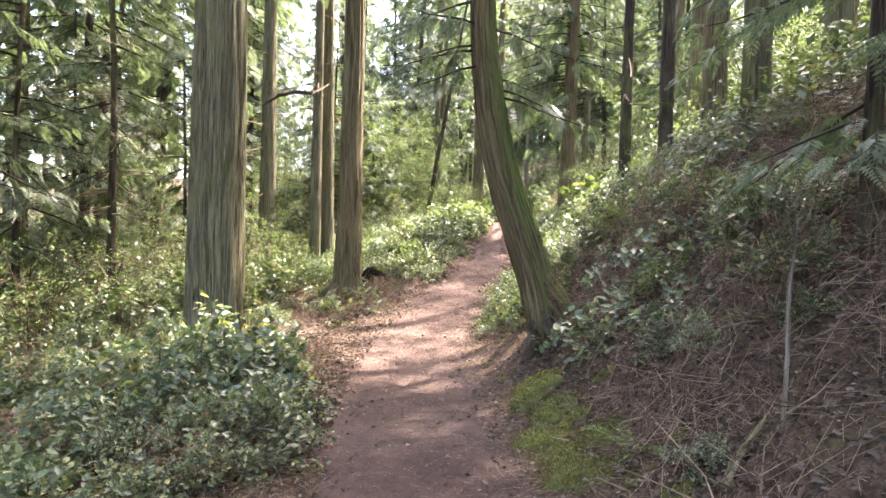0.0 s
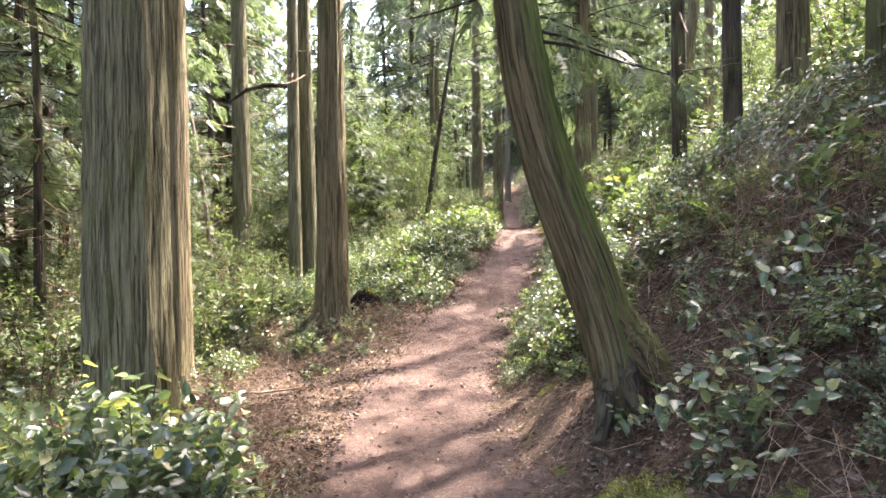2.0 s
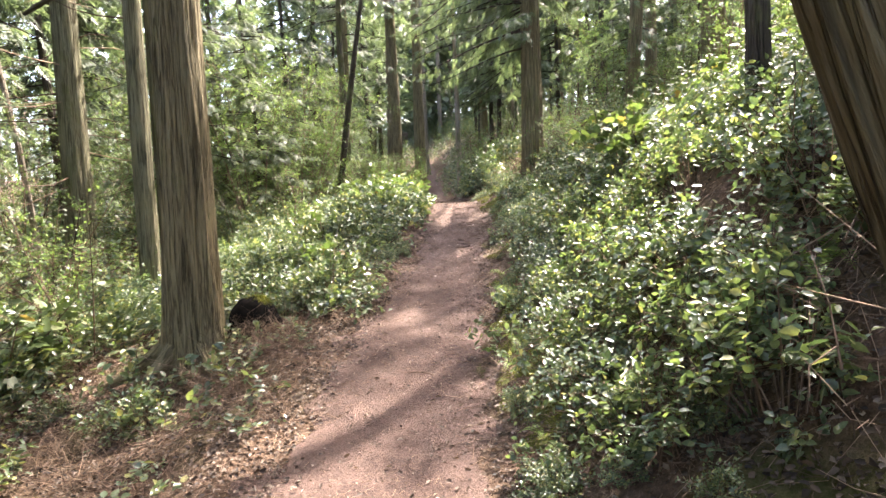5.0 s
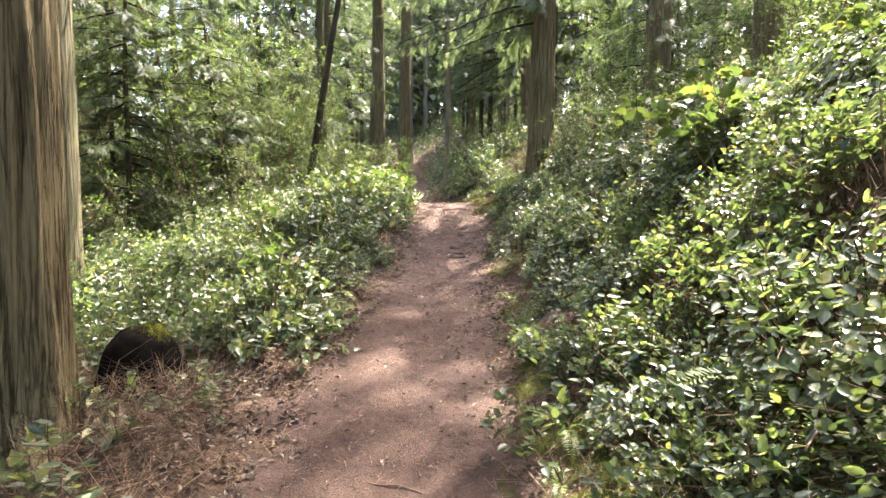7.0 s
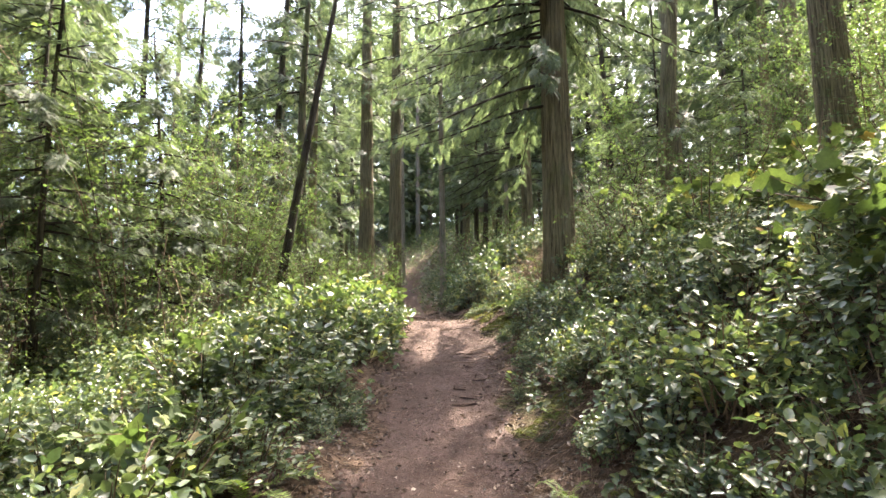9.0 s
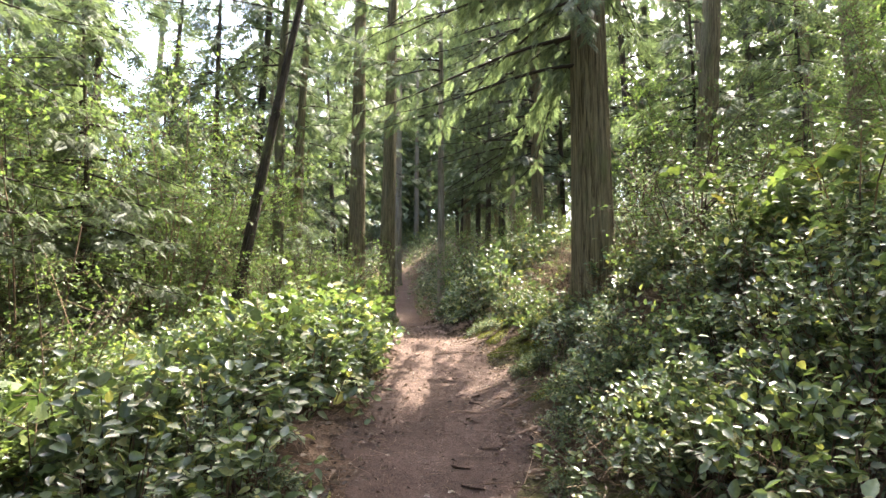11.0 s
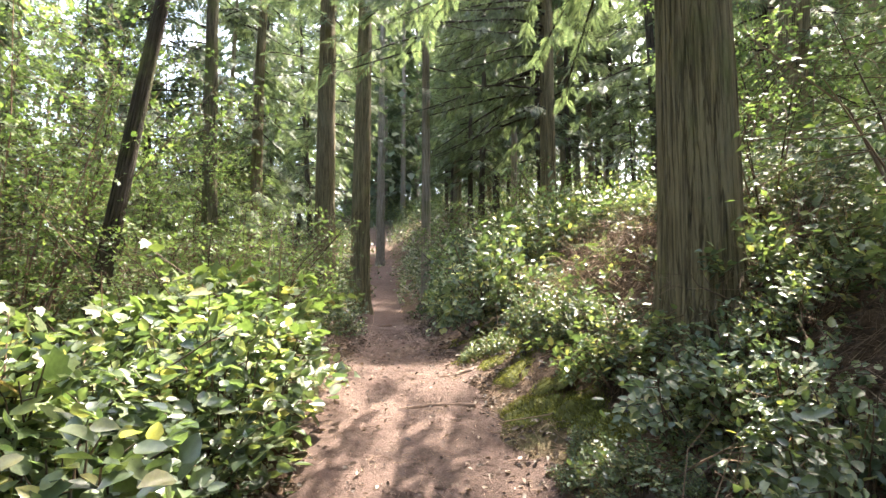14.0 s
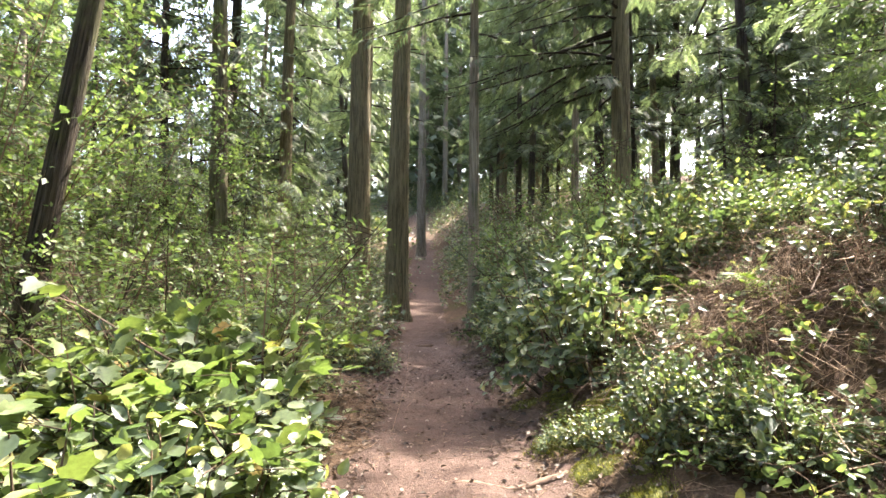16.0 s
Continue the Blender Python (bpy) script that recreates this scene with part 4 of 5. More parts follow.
thicket([(-11, -2.5, 20, 34, 110, 0.7, 1.2, 0.4), (-14, -3.5, 34, 66, 90, 1.2, 2.0, 0.7), (-16, -6.5, 3, 22, 90, 0.7, 1.3, 0.6),
         (-2.0, 6, 21, 40, 130, 0.7, 1.3, 0.4), (-4.0, 8, 38, 66, 80, 1.2, 2.0, 0.7), (-16, 6, 50, 85, 300, 1.2, 2.4, 0.8), (-42, -14, 0, 45, 320, 0.9, 1.8, 0.8), (-16, -8, 3, 24, 110, 0.8, 1.3, 0.8), (2.2, 9, 5, 22, 110, 0.7, 1.3, 0.5)], 140)


# ---- ferns ----
def fern_meshes(seed, fronds, length):
    r = np.random.default_rng(seed)
    out = []
    for k in range(fronds):
        az = 6.28 * k / fronds + r.normal(0, 0.25)
        L = length * r.uniform(0.6, 1.1)
        t = np.linspace(0, 1, 27)
        o = np.array([math.cos(az), math.sin(az), 0])
        lift = r.uniform(0.6, 1.1)
        pts = o * (L * t * 0.85)[:, None]
        pts[:, 2] += L * (lift * t - 0.75 * t ** 2.2)
        d = unit(np.gradient(pts, axis=0))
        side = np.array([-o[1], o[0], 0])
        up = np.cross(d, np.tile(side, (27, 1)))
        w = 0.17 * L * np.sin(np.pi * np.clip(t * 0.9 + 0.1, 0, 1)) ** 0.7
        ps, xs, zs, ss = [], [], [], []
        for sgn in (-1, 1):
            ps.append(pts[2:]), xs.append(side * sgn + d[2:] * 0.35 + r.normal(0, 0.05, (25, 3))), zs.append(-up[2:] * 1.0), ss.append(w[2:])
        cat = np.concatenate
        pin = scatter(PINNA_V, PINNA_F, cat(ps), cat(xs), cat(zs), cat(ss))
        rib = sticks(pts[:-1], pts[1:], 0.0025, 0.002, 3)
        v, f = join([pin, rib])
        out.append(mesh_np("frond", v, f, M_FERN))
    return out


PINNA_V, PINNA_F = np.array([(0, -0.08, 0), (0.55, -0.07, -0.02), (1.0, 0.0, -0.12), (0.45, 0.09, -0.02)]), np.array([(0, 1, 2, 3)])


def fern(x, y, meshes, s, label, turn=0.0):
    ob = thing("sword_fern", label, "fern", "ferns beside the path")
    ob.matrix_basis = pose(x, y, float(height(x, y)) - 0.01, 0, 0, turn) @ Matrix.Scale(s, 4)
    for me in meshes:
        part("frond", me, ob)
    return ob


FERNS = [fern_meshes(200 + i, 8 + i, 0.75) for i in range(3)]
SMALL_FERN = fern_meshes(210, 5, 0.7)
FERN_LABEL = "green sword fern with arching toothed fronds"
fern(-2.65, 12.65, SMALL_FERN, 0.9, "small upright fern beside the dirt path", 30)
fern(-2.95, 12.1, SMALL_FERN, 0.7, "small upright fern beside the dirt path", 140)
fern(0.75, 7.9, FERNS[0], 0.8, "pale sword fern arching on the brushy bank", 60)
fern(-0.85, 9.9, FERNS[1], 0.5, FERN_LABEL, 10)
fern(-2.9, 14.1, SMALL_FERN, 0.8, FERN_LABEL, 80)
fern(-2.75, 16.2, FERNS[0], 0.55, FERN_LABEL, 200)
for k in range(22):
    x, y = rng.uniform(-0.8, 2.4), rng.uniform(3.2, 22)
    if clear_of_trail(x, y, 0.5) and not (x < 1.4 and 4.0 < y < 6.8) and not 16.6 < y < 19.2:
        fern(x, y, FERNS[k % 3], rng.uniform(0.5, 0.95), FERN_LABEL, rng.uniform(0, 360))
for k in range(12):
    x, y = rng.uniform(-8, -2.8), rng.uniform(4, 20)
    if clear_of_trail(x, y, 0.7) and (y > 11.5 or x < -5):
        fern(x, y, FERNS[k % 3], rng.uniform(0.5, 0.9), FERN_LABEL, rng.uniform(0, 360))


# ---- dead brush, moss, litter ----
def tangle(seed, n, rx, h):
    r = np.random.default_rng(seed)
    p0 = r.normal(0, 0.5, (n, 3)) * [rx, rx, 0] + np.stack([np.zeros(n), np.zeros(n), r.uniform(-0.03, h * 0.5, n)], 1)
    az = r.uniform(0, 6.28, n)
    d = np.stack([np.cos(az), np.sin(az), r.normal(0.25, 0.4, n)], 1)
    L = r.uniform(0.15, 0.6, n)[:, None] * rx * 1.3
    p1 = p0 + d * L
    p1[:, 2] = np.maximum(p1[:, 2], 0.01)
    main = sticks(p0, p1, 0.0015 + 0.004 * r.uniform(0, 1, n) ** 3, 0.001, 3, 0.25, 2)
    q = r.integers(0, n, n)
    t = r.uniform(0.2, 1, n)[:, None]
    s0 = p0[q] + (p1 - p0)[q] * t
    s1 = s0 + (d[q] + r.normal(0, 0.7, (n, 3))) * L[q] * 0.35
    return mesh_np("twigwork", *join([main, sticks(s0, s1, 0.002, 0.001, 3, 0.15, 1)]), M_TWIG)


TANGLES = [tangle(300 + i, 75, 0.6, 0.45) for i in range(4)]


def brush(region, n, s0, s1, label, gap):
    for k in range(n):
        x, y = rng.uniform(region[0], region[1]), rng.uniform(region[2], region[3])
        if not clear_of_trail(x, y, gap):
            continue
        ob = thing("dead_brush", label, "brush", "dry brush on the forest floor")
        slope = math.degrees(math.atan((float(height(x + 0.3, y)) - float(height(x - 0.3, y))) / 0.6))
        ob.matrix_basis = pose(x, y, float(height(x, y)), 0, -slope, 0) @ pose(0, 0, 0, 0, 0, rng.uniform(0, 360)) @ Matrix.Scale(rng.uniform(s0, s1), 4)
        stuff(part("twigwork", TANGLES[k % 4], ob))


brush((0.3, 2.8, 2.5, 8.2), 80, 0.7, 1.2, "tangle of dry reddish-brown twigs on the bank", 0.55)
brush((-0.3, 1.8, 17.5, 22), 24, 0.7, 1.1, "tangle of dry brown twigs and roots on the bank", 0.5)
brush((0.2, 1.5, 17.2, 19.6), 34, 0.7, 1.0, "tangle of dry brown twigs and roots on the bank", 0.5)
brush((-0.6, 1.6, 8, 17), 26, 0.7, 1.1, "tangle of dry twigs under the salal", 0.4)
brush((-7, -2.6, 4.6, 12), 44, 0.5, 0.9, "tangle of dry twigs on the leaf litter", 0.35)
brush((-5.2, -2.4, 5, 11.5), 60, 0.4, 0.8, "tangle of dry twigs on the leaf litter", 0.25)
brush((-3.2, -1.4, 1.9, 4.0), 20, 0.6, 0.9, "tangle of dry twigs below the salal", 0.3)
brush((-4.5, -2.3, 11, 20), 22, 0.5, 0.8, "tangle of dry twigs below the salal", 0.25)


brush((-4.2, -2.5, 8.4, 12.2), 40, 0.4, 0.75, "tangle of dry twigs on the leaf litter", 0.2)
brush((-1.1, 0.6, 7.2, 13.5), 30, 0.4, 0.7, "tangle of dry twigs at the foot of the bank", 0.2)
fill("salal_sprig", SPARSE, (-4.2, -2.4, 8.6, 12.0), 24, 0.45, 0.85, LOW_LABEL, "low salal sprigs", 0.25, 0.3)
fill("salal_sprig", SPARSE, (-1.1, 0.2, 7.2, 16.5), 24, 0.4, 0.7, LOW_LABEL, "low salal sprigs", 0.18, 0.3)
fill("salal_shrub", SALAL, (-1.2, 0.2, 7.5, 19.5), 30, 0.18, 0.32, "low salal growth along the path edge", "salal on the bank", 0.1, 0.25)
for k in range(9):
    y = 8.2 + 1.1 * k + rng.uniform(-0.3, 0.3)
    fern(float(np.interp(y, TRAIL_Y, TRAIL_R)) + rng.uniform(0.2, 0.4), y, SMALL_FERN, rng.uniform(0.3, 0.5), "small green fern at the foot of the bank", rng.uniform(0, 360))


def on_ground(n, x0, x1, y0, y1, r):
    return r.uniform(x0, x1, n), r.uniform(y0, y1, n)


def normals(x, y):
    e = 0.05
    return unit(np.stack([(height(x - e, y) - height(x + e, y)) / (2 * e), (height(x, y - e) - height(x, y + e)) / (2 * e), np.ones(len(x))], 1))


def litter(name, n, box, size, label, keep, mat=None, seed=1, lift=0.012, shape=(DRY_V, DRY_F), curl=0.35):
    r = np.random.default_rng(seed)
    x, y = on_ground(n, *box, r)
    k = keep(x, y)
    x, y = x[k], y[k]
    n = len(x)
    p = np.stack([x, y, height(x, y) + lift + r.uniform(0, 0.02, n)], 1)
    v, f = scatter(*shape, p, r.normal(0, 1, (n, 3)) * [1, 1, 0.25], normals(x, y) + r.normal(0, curl, (n, 3)), size * r.uniform(0.5, 1.3, n))
    return tagged(new(name, mesh_np(name, v, [f], mat or M_DEADLEAF)), label, "leaf litter", kind="stuff")


def off_trail(x, y, a=0.0):
    return (x < np.interp(y, TRAIL_Y, TRAIL_L) - a) | (x > np.interp(y, TRAIL_Y, TRAIL_R) + a)


def near_trail(x, y, a):
    l, r_ = np.interp(y, TRAIL_Y, TRAIL_L), np.interp(y, TRAIL_Y, TRAIL_R)
    return off_trail(x, y, -0.12) & (x > l - a) & (x < r_ + a)


litter("fallen_leaves", 30000, (-7.5, 3, 1, 13), 0.036, "brown fallen leaves covering the forest floor", lambda x, y: off_trail(x, y, 0.02), seed=1)
litter("fallen_leaves", 16000, (-0.4, 3, 1.5, 8.5), 0.045, "brown fallen leaves over the steep bank", lambda x, y: off_trail(x, y, 0.3), seed=6)
litter("fallen_leaves", 14000, (-6, 3, 12, 26), 0.055, "brown fallen leaves under the shrubs", lambda x, y: off_trail(x, y, 0.02), seed=2)
litter("fallen_leaves", 16000, (-4, 1.5, 1, 24), 0.04, "dry leaves gathered along the path edges", lambda x, y: near_trail(x, y, 0.4), seed=3)
litter("leaf_mould", 24000, (-5.6, -1.6, 3.5, 12.5), 0.036, "crumpled dark brown leaf mould beside the path", lambda x, y: off_trail(x, y, -0.06), seed=7, curl=0.9)
def fading_edge(x, y):
    """Thins out from the edge towards the middle of the path."""
    l, r_ = np.interp(y, TRAIL_Y, TRAIL_L), np.interp(y, TRAIL_Y, TRAIL_R)
    d = np.minimum(x - l, r_ - x)
    return (d > -0.2) & (np.random.default_rng(9).uniform(size=len(x)) < np.exp(-np.abs(d) / 0.19))


litter("edge_leaves", 36000, (-3.4, 0.8, 1, 23), 0.036, "brown leaves thinning out along the path edge", fading_edge, seed=10, lift=-0.004, curl=0.45)
litter("trail_crumbs", 26000, (-3.5, 1, 1, 23), 0.016, "dark crumbs of bark and leaf on the dirt path", lambda x, y: ~off_trail(x, y, -0.08), seed=8, lift=-0.014, curl=0.3)
litter("scattered_leaves", 1500, (-3.5, 1, 1, 24), 0.042, "scattered tan leaves lying on the dirt path", lambda x, y: ~off_trail(x, y, -0.05), seed=4, lift=-0.012, curl=0.15)


def needles(name, n, box, label, keep, seed, r0=0.0016, length=0.07):
    r = np.random.default_rng(seed)
    x, y = on_ground(n, *box, r)
    k = keep(x, y)
    x, y = x[k], y[k]
    a = r.uniform(0, 6.28, len(x))
    L = length * r.uniform(0.3, 1.6, len(x))
    z = height(x, y) + 0.004
    p0 = np.stack([x, y, z], 1)
    x1, y1 = x + np.cos(a) * L, y + np.sin(a) * L
    p1 = np.stack([x1, y1, height(x1, y1) + 0.006 + r.uniform(0, 0.02, len(x)) * off_trail(x, y)], 1)
    v, f = sticks(p0, p1, r0, r0 * 0.6, 3)
    return tagged(new(name, mesh_np(name, v, [f], M_TWIG)), label, "twigs", kind="stuff")


needles("fallen_twigs", 42000, (-6.5, 2.5, 1, 20), "small dry twigs over the forest floor", lambda x, y: off_trail(x, y, -0.1), 11, 0.002, 0.13)
needles("fallen_needles", 18000, (-3.5, 1, 1, 20), "brown needles and bits of twig on the path", lambda x, y: ~off_trail(x, y), 12, 0.0014, 0.045)


def pebbles(n, seed):
    r = np.random.default_rng(seed)
    x, y = on_ground(n, -3.5, 1, 1, 24, r)
    k = ~off_trail(x, y, 0.1)
    x, y = x[k], y[k]
    n = len(x)
    g = 1.618
    ico = unit(np.array([(-1, g, 0), (1, g, 0), (-1, -g, 0), (1, -g, 0), (0, -1, g), (0, 1, g), (0, -1, -g), (0, 1, -g), (g, 0, -1), (g, 0, 1), (-g, 0, -1), (-g, 0, 1)], float)) * [1, 0.75, 0.5]
    fc = np.array([(0, 11, 5), (0, 5, 1), (0, 1, 7), (0, 7, 10), (0, 10, 11), (1, 5, 9), (5, 11, 4), (11, 10, 2), (10, 7, 6), (7, 1, 8), (3, 9, 4), (3, 4, 2), (3, 2, 6), (3, 6, 8), (3, 8, 9), (4, 9, 5), (2, 4, 11), (6, 2, 10), (8, 6, 7), (9, 8, 1)])
    size = 0.004 + 0.011 * r.uniform(0, 1, n) ** 4
    p = np.stack([x, y, height(x, y) - 0.012], 1)
    v, f = scatter(ico, fc, p, r.normal(0, 1, (n, 3)) * [1, 1, 0.2], np.tile([[0, 0, 1.0]], (n, 1)), size)
    tagged(new("pebbles", mesh_np("pebbles", v, [f], M_STONE)), "small dusty stones pressed into the path", "stones", kind="stuff")


pebbles(2200, 21)


# moss
def moss_clump(seed, rx, h, blades):
    r = np.random.default_rng(seed)
    n, m = 28, 12
    th, u = np.meshgrid(np.linspace(0, 6.28318, n, endpoint=False), np.linspace(0, 1, m), indexing="ij")
    lob = 1 + 0.14 * np.sin(th * 3 + seed) + 0.08 * np.sin(th * 7 + 2 * u)
    x, y = np.cos(th) * u * rx * lob, np.sin(th) * u * rx * lob
    z = h * np.sqrt(np.clip(1 - u ** 2, 0, 1)) * (1 + 0.3 * np.sin(x * 23 + seed) * np.sin(y * 19)) - 0.02 - 0.05 * u ** 3
    v = np.stack([x, y, z], -1).reshape(-1, 3)
    i, j = np.meshgrid(np.arange(n), np.arange(m - 1), indexing="ij")
    f = np.stack([i * m + j, i * m + j + 1, ((i + 1) % n) * m + j + 1, ((i + 1) % n) * m + j], -1).reshape(-1, 4)
    body = mesh_np("cushion", v, [f], M_MOSSBASE, True)
    a, q = r.uniform(0, 6.28, blades), np.sqrt(r.uniform(0, 1, blades)) * (1 + 0.35 * r.uniform(0, 1, blades) ** 3)
    lob = 1 + 0.14 * np.sin(a * 3 + seed) + 0.08 * np.sin(a * 7 + 2 * q)
    bx, by = np.cos(a) * q * rx * lob, np.sin(a) * q * rx * lob
    bz = h * np.sqrt(np.clip(1 - q ** 2, 0, 1)) * (1 + 0.3 * np.sin(bx * 23 + seed) * np.sin(by * 19)) - 0.012
    p = np.stack([bx, by, bz], 1)
    d = unit(np.stack([bx / rx ** 2, by / rx ** 2, (bz + 0.03) / h ** 2], 1)) * 0.8 + np.array([0, 0, 0.5]) + r.normal(0, 0.5, (blades, 3))
    bv, bf = scatter(np.array([(0, -0.14, 0), (0, 0.14, 0), (1, 0, 0.1)]), BLADE_F, p, d, r.normal(0, 1, (blades, 3)), r.uniform(0.012, 0.036, blades))
    return body, mesh_np("tuft", bv, [bf], M_MOSS)


M_MOSSBASE = plain_material("moss_base", (0.03, 0.03, 0.012), (0.13, 0.135, 0.035), 12, 0.95)
MOSS = [moss_clump(400 + i, 0.3, 0.09, 2600) for i in range(3)]


def moss(x, y, s, label, sz=1.0, k=0):
    ob = thing("moss_clump", label, "moss", "moss on the path edge")
    slope = math.degrees(math.atan((float(height(x + 0.15, y)) - float(height(x - 0.15, y))) / 0.3))
    ob.matrix_basis = pose(x, y, float(height(x, y)) - 0.01, 0, -slope, 0) @ pose(0, 0, 0, 0, 0, rng.uniform(0, 360)) @ Matrix.Diagonal((s, s, s * sz, 1))
    pad = part("cushion", MOSS[k % 3][0], ob)
    stuff(part("tuft", MOSS[k % 3][1], pad, "feathery moss tips"))


MOSS_LABEL = "yellow-green moss cushion on the earth bank"
for k, (x, y, s) in enumerate([(-0.12, 4.95, 1.1), (0.02, 4.6, 1.0), (-0.02, 4.2, 1.0), (0.1, 3.85, 0.9), (0.22, 3.5, 0.9), (-0.2, 5.2, 0.8), (0.2, 4.35, 0.8), (0.36, 3.95, 0.8)]):
    moss(x, y, s * 0.85, "thick yellow-green moss over the low bank", 0.75, k)
for k in range(80):
    y = rng.uniform(5.8, 21)
    moss(float(np.interp(y, TRAIL_Y, TRAIL_R)) + rng.uniform(0.12, 0.5), y, rng.uniform(0.25, 0.6), MOSS_LABEL, 0.6, k)
for k in range(14):
    y = rng.uniform(17, 20.5)
    moss(float(np.interp(y, TRAIL_Y, TRAIL_R)) + rng.uniform(0.1, 0.6), y, rng.uniform(0.5, 0.9), MOSS_LABEL, 0.8, k)
for k, (x, y, s_) in enumerate([(0.5, 3.2, 0.5), (0.62, 2.9, 0.45), (0.75, 3.5, 0.35), (0.42, 4.6, 0.4), (0.9, 3.1, 0.3)]):
    moss(x, y, s_, MOSS_LABEL, 0.5, k)
fern(0.95, 4.3, FERNS[1], 0.5, "bright small fern on the brushy bank", 20)
fern(1.25, 3.75, SMALL_FERN, 0.5, "bright small fern on the brushy bank", 70)
moss(-2.75, 6.3, 0.7, "flat moss patch on the leaf litter", 0.5, 1)
moss(-2.95, 6.0, 0.5, "flat moss patch on the leaf litter", 0.5, 2)


# ---- wood on the ground ----
def tube(name, pts, radii, mat, seed, sides=10, steps=8, rough_=0.12):
    r = np.random.default_rng(seed)
    pts, radii = np.array(pts, float), np.array(radii, float)
    d = np.linspace(0, 1, len(pts))
    t = np.linspace(0, 1, steps * (len(pts) - 1) + 1)
    c = np.stack([np.interp(t, d, pts[:, i]) for i in range(3)], 1)
    for _ in range(4):
        c[1:-1] = (c[:-2] + 2 * c[1:-1] + c[2:]) / 4
    rad = np.interp(t, d, radii)
    up = unit(np.gradient(c, axis=0))
    ref = np.where(np.abs(up[:, 2:3]) < 0.9, [[0, 0, 1.0]], [[1.0, 0, 0]])
    a = unit(np.cross(up, ref))
    b = np.cross(up, a)
    th = np.linspace(0, 2 * math.pi, sides, endpoint=False)
    R = rad[:, None] * (1 + rough_ * r.normal(0, 1, (len(t), sides)))
    v = c[:, None] + R[..., None] * (np.cos(th)[None, :, None] * a[:, None] + np.sin(th)[None, :, None] * b[:, None])
    n = len(t)
    i, j = np.meshgrid(np.arange(n - 1), np.arange(sides), indexing="ij")
    k = (j + 1) % sides
    f = np.stack([i * sides + j, i * sides + k, (i + 1) * sides + k, (i + 1) * sides + j], -1).reshape(-1, 4)
    caps = np.array([list(range(sides))[::-1], [(n - 1) * sides + q for q in range(sides)]])
    run = np.concatenate(([0], np.cumsum(np.linalg.norm(np.diff(c, axis=0), axis=1))))
    ring = R[..., None] * np.stack([np.cos(th), np.sin(th)], -1)[None]
    return unbent(mesh_np(name, v.reshape(-1, 3), [f, caps], mat, True), ring, np.repeat(run[:, None], sides, 1), seed)


def laid(xy, lift):
    return [(x, y, float(height(x, y)) + q) for (x, y), q in zip(xy, lift)]


def log(name, xy, lift, radii, mat, label, category, seed, group=""):
    return tagged(new(name, tube(name, laid(xy, lift), radii, mat, seed)), label, category, group)


ROOT_LABEL = "worn brown root crossing the dirt path"
for k, (xy, r0) in enumerate([
        ([(-0.75, 16.2), (-1.05, 16.0), (-1.3, 16.1), (-1.55, 15.95)], 0.03), ([(-0.7, 15.6), (-0.95, 15.5), (-1.2, 15.3), (-1.35, 15.35)], 0.028),
        ([(-0.8, 16.8), (-1.1, 16.6), (-1.25, 16.4), (-1.5, 16.45)], 0.025), ([(-0.75, 15.0), (-1.0, 15.0), (-1.2, 14.85), (-1.32, 14.6)], 0.024),
        ([(-0.9, 19.0), (-1.2, 18.9), (-1.45, 19.0), (-1.7, 18.9)], 0.024), ([(-1.0, 18.1), (-1.3, 18.2), (-1.55, 18.1), (-1.75, 18.15)], 0.022),
        ([(-1.9, 24.0), (-2.1, 23.95), (-2.3, 24.05), (-2.5, 24.0)], 0.03)]):
    log("tree_root", xy, (0.0, -0.022, -0.03, -0.05), (r0 * 0.9, r0 * 0.8, r0 * 0.7, r0 * 0.4), M_ROOT, ROOT_LABEL, "root", 500 + k, "roots in the path")
log("fallen_branch", [(0.8, 2.75), (0.88, 2.86), (0.96, 2.95), (1.08, 3.08)], (0.02, 0.04, 0.04, 0.04), (0.024, 0.023, 0.02, 0.015), M_BARK_RED, "fallen branch lying on the brushy bank", "branch", 520)
log("fallen_branch", [(-4.3, 7.2), (-3.9, 7.35), (-3.5, 7.3), (-3.1, 7.45)], (0.04, 0.06, 0.05, 0.03), (0.014, 0.013, 0.012, 0.008), M_BARK_PALE, "thin pale fallen branch on the leaf litter", "branch", 521)
log("fallen_stick", [(-1.5, 10.8), (-1.4, 10.7), (-1.3, 10.66), (-1.15, 10.6)], (-0.018, -0.018, -0.018, -0.018), (0.006, 0.006, 0.005, 0.003), M_ROOT, "short brown stick lying on the path", "stick", 522)
log("fallen_stick", [(-1.95, 9.75), (-1.8, 9.7), (-1.7, 9.7), (-1.55, 9.6)], (-0.018, -0.018, -0.018, -0.018), (0.005, 0.005, 0.004, 0.003), M_ROOT, "short brown stick lying on the path", "stick", 523)
x, y = 1.12, 3.0
z = float(height(x, y))
tagged(new("bare_sapling", tube("bare_sapling", [(x, y, z - 0.1), (x + 0.01, y, z + 0.3), (x + 0.0, y, z + 0.6), (x + 0.03, y, z + 0.98)], (0.012, 0.011, 0.009, 0.004), M_BARK_PALE, 530)),
       "bare pale sapling stem standing on the bank", "sapling")


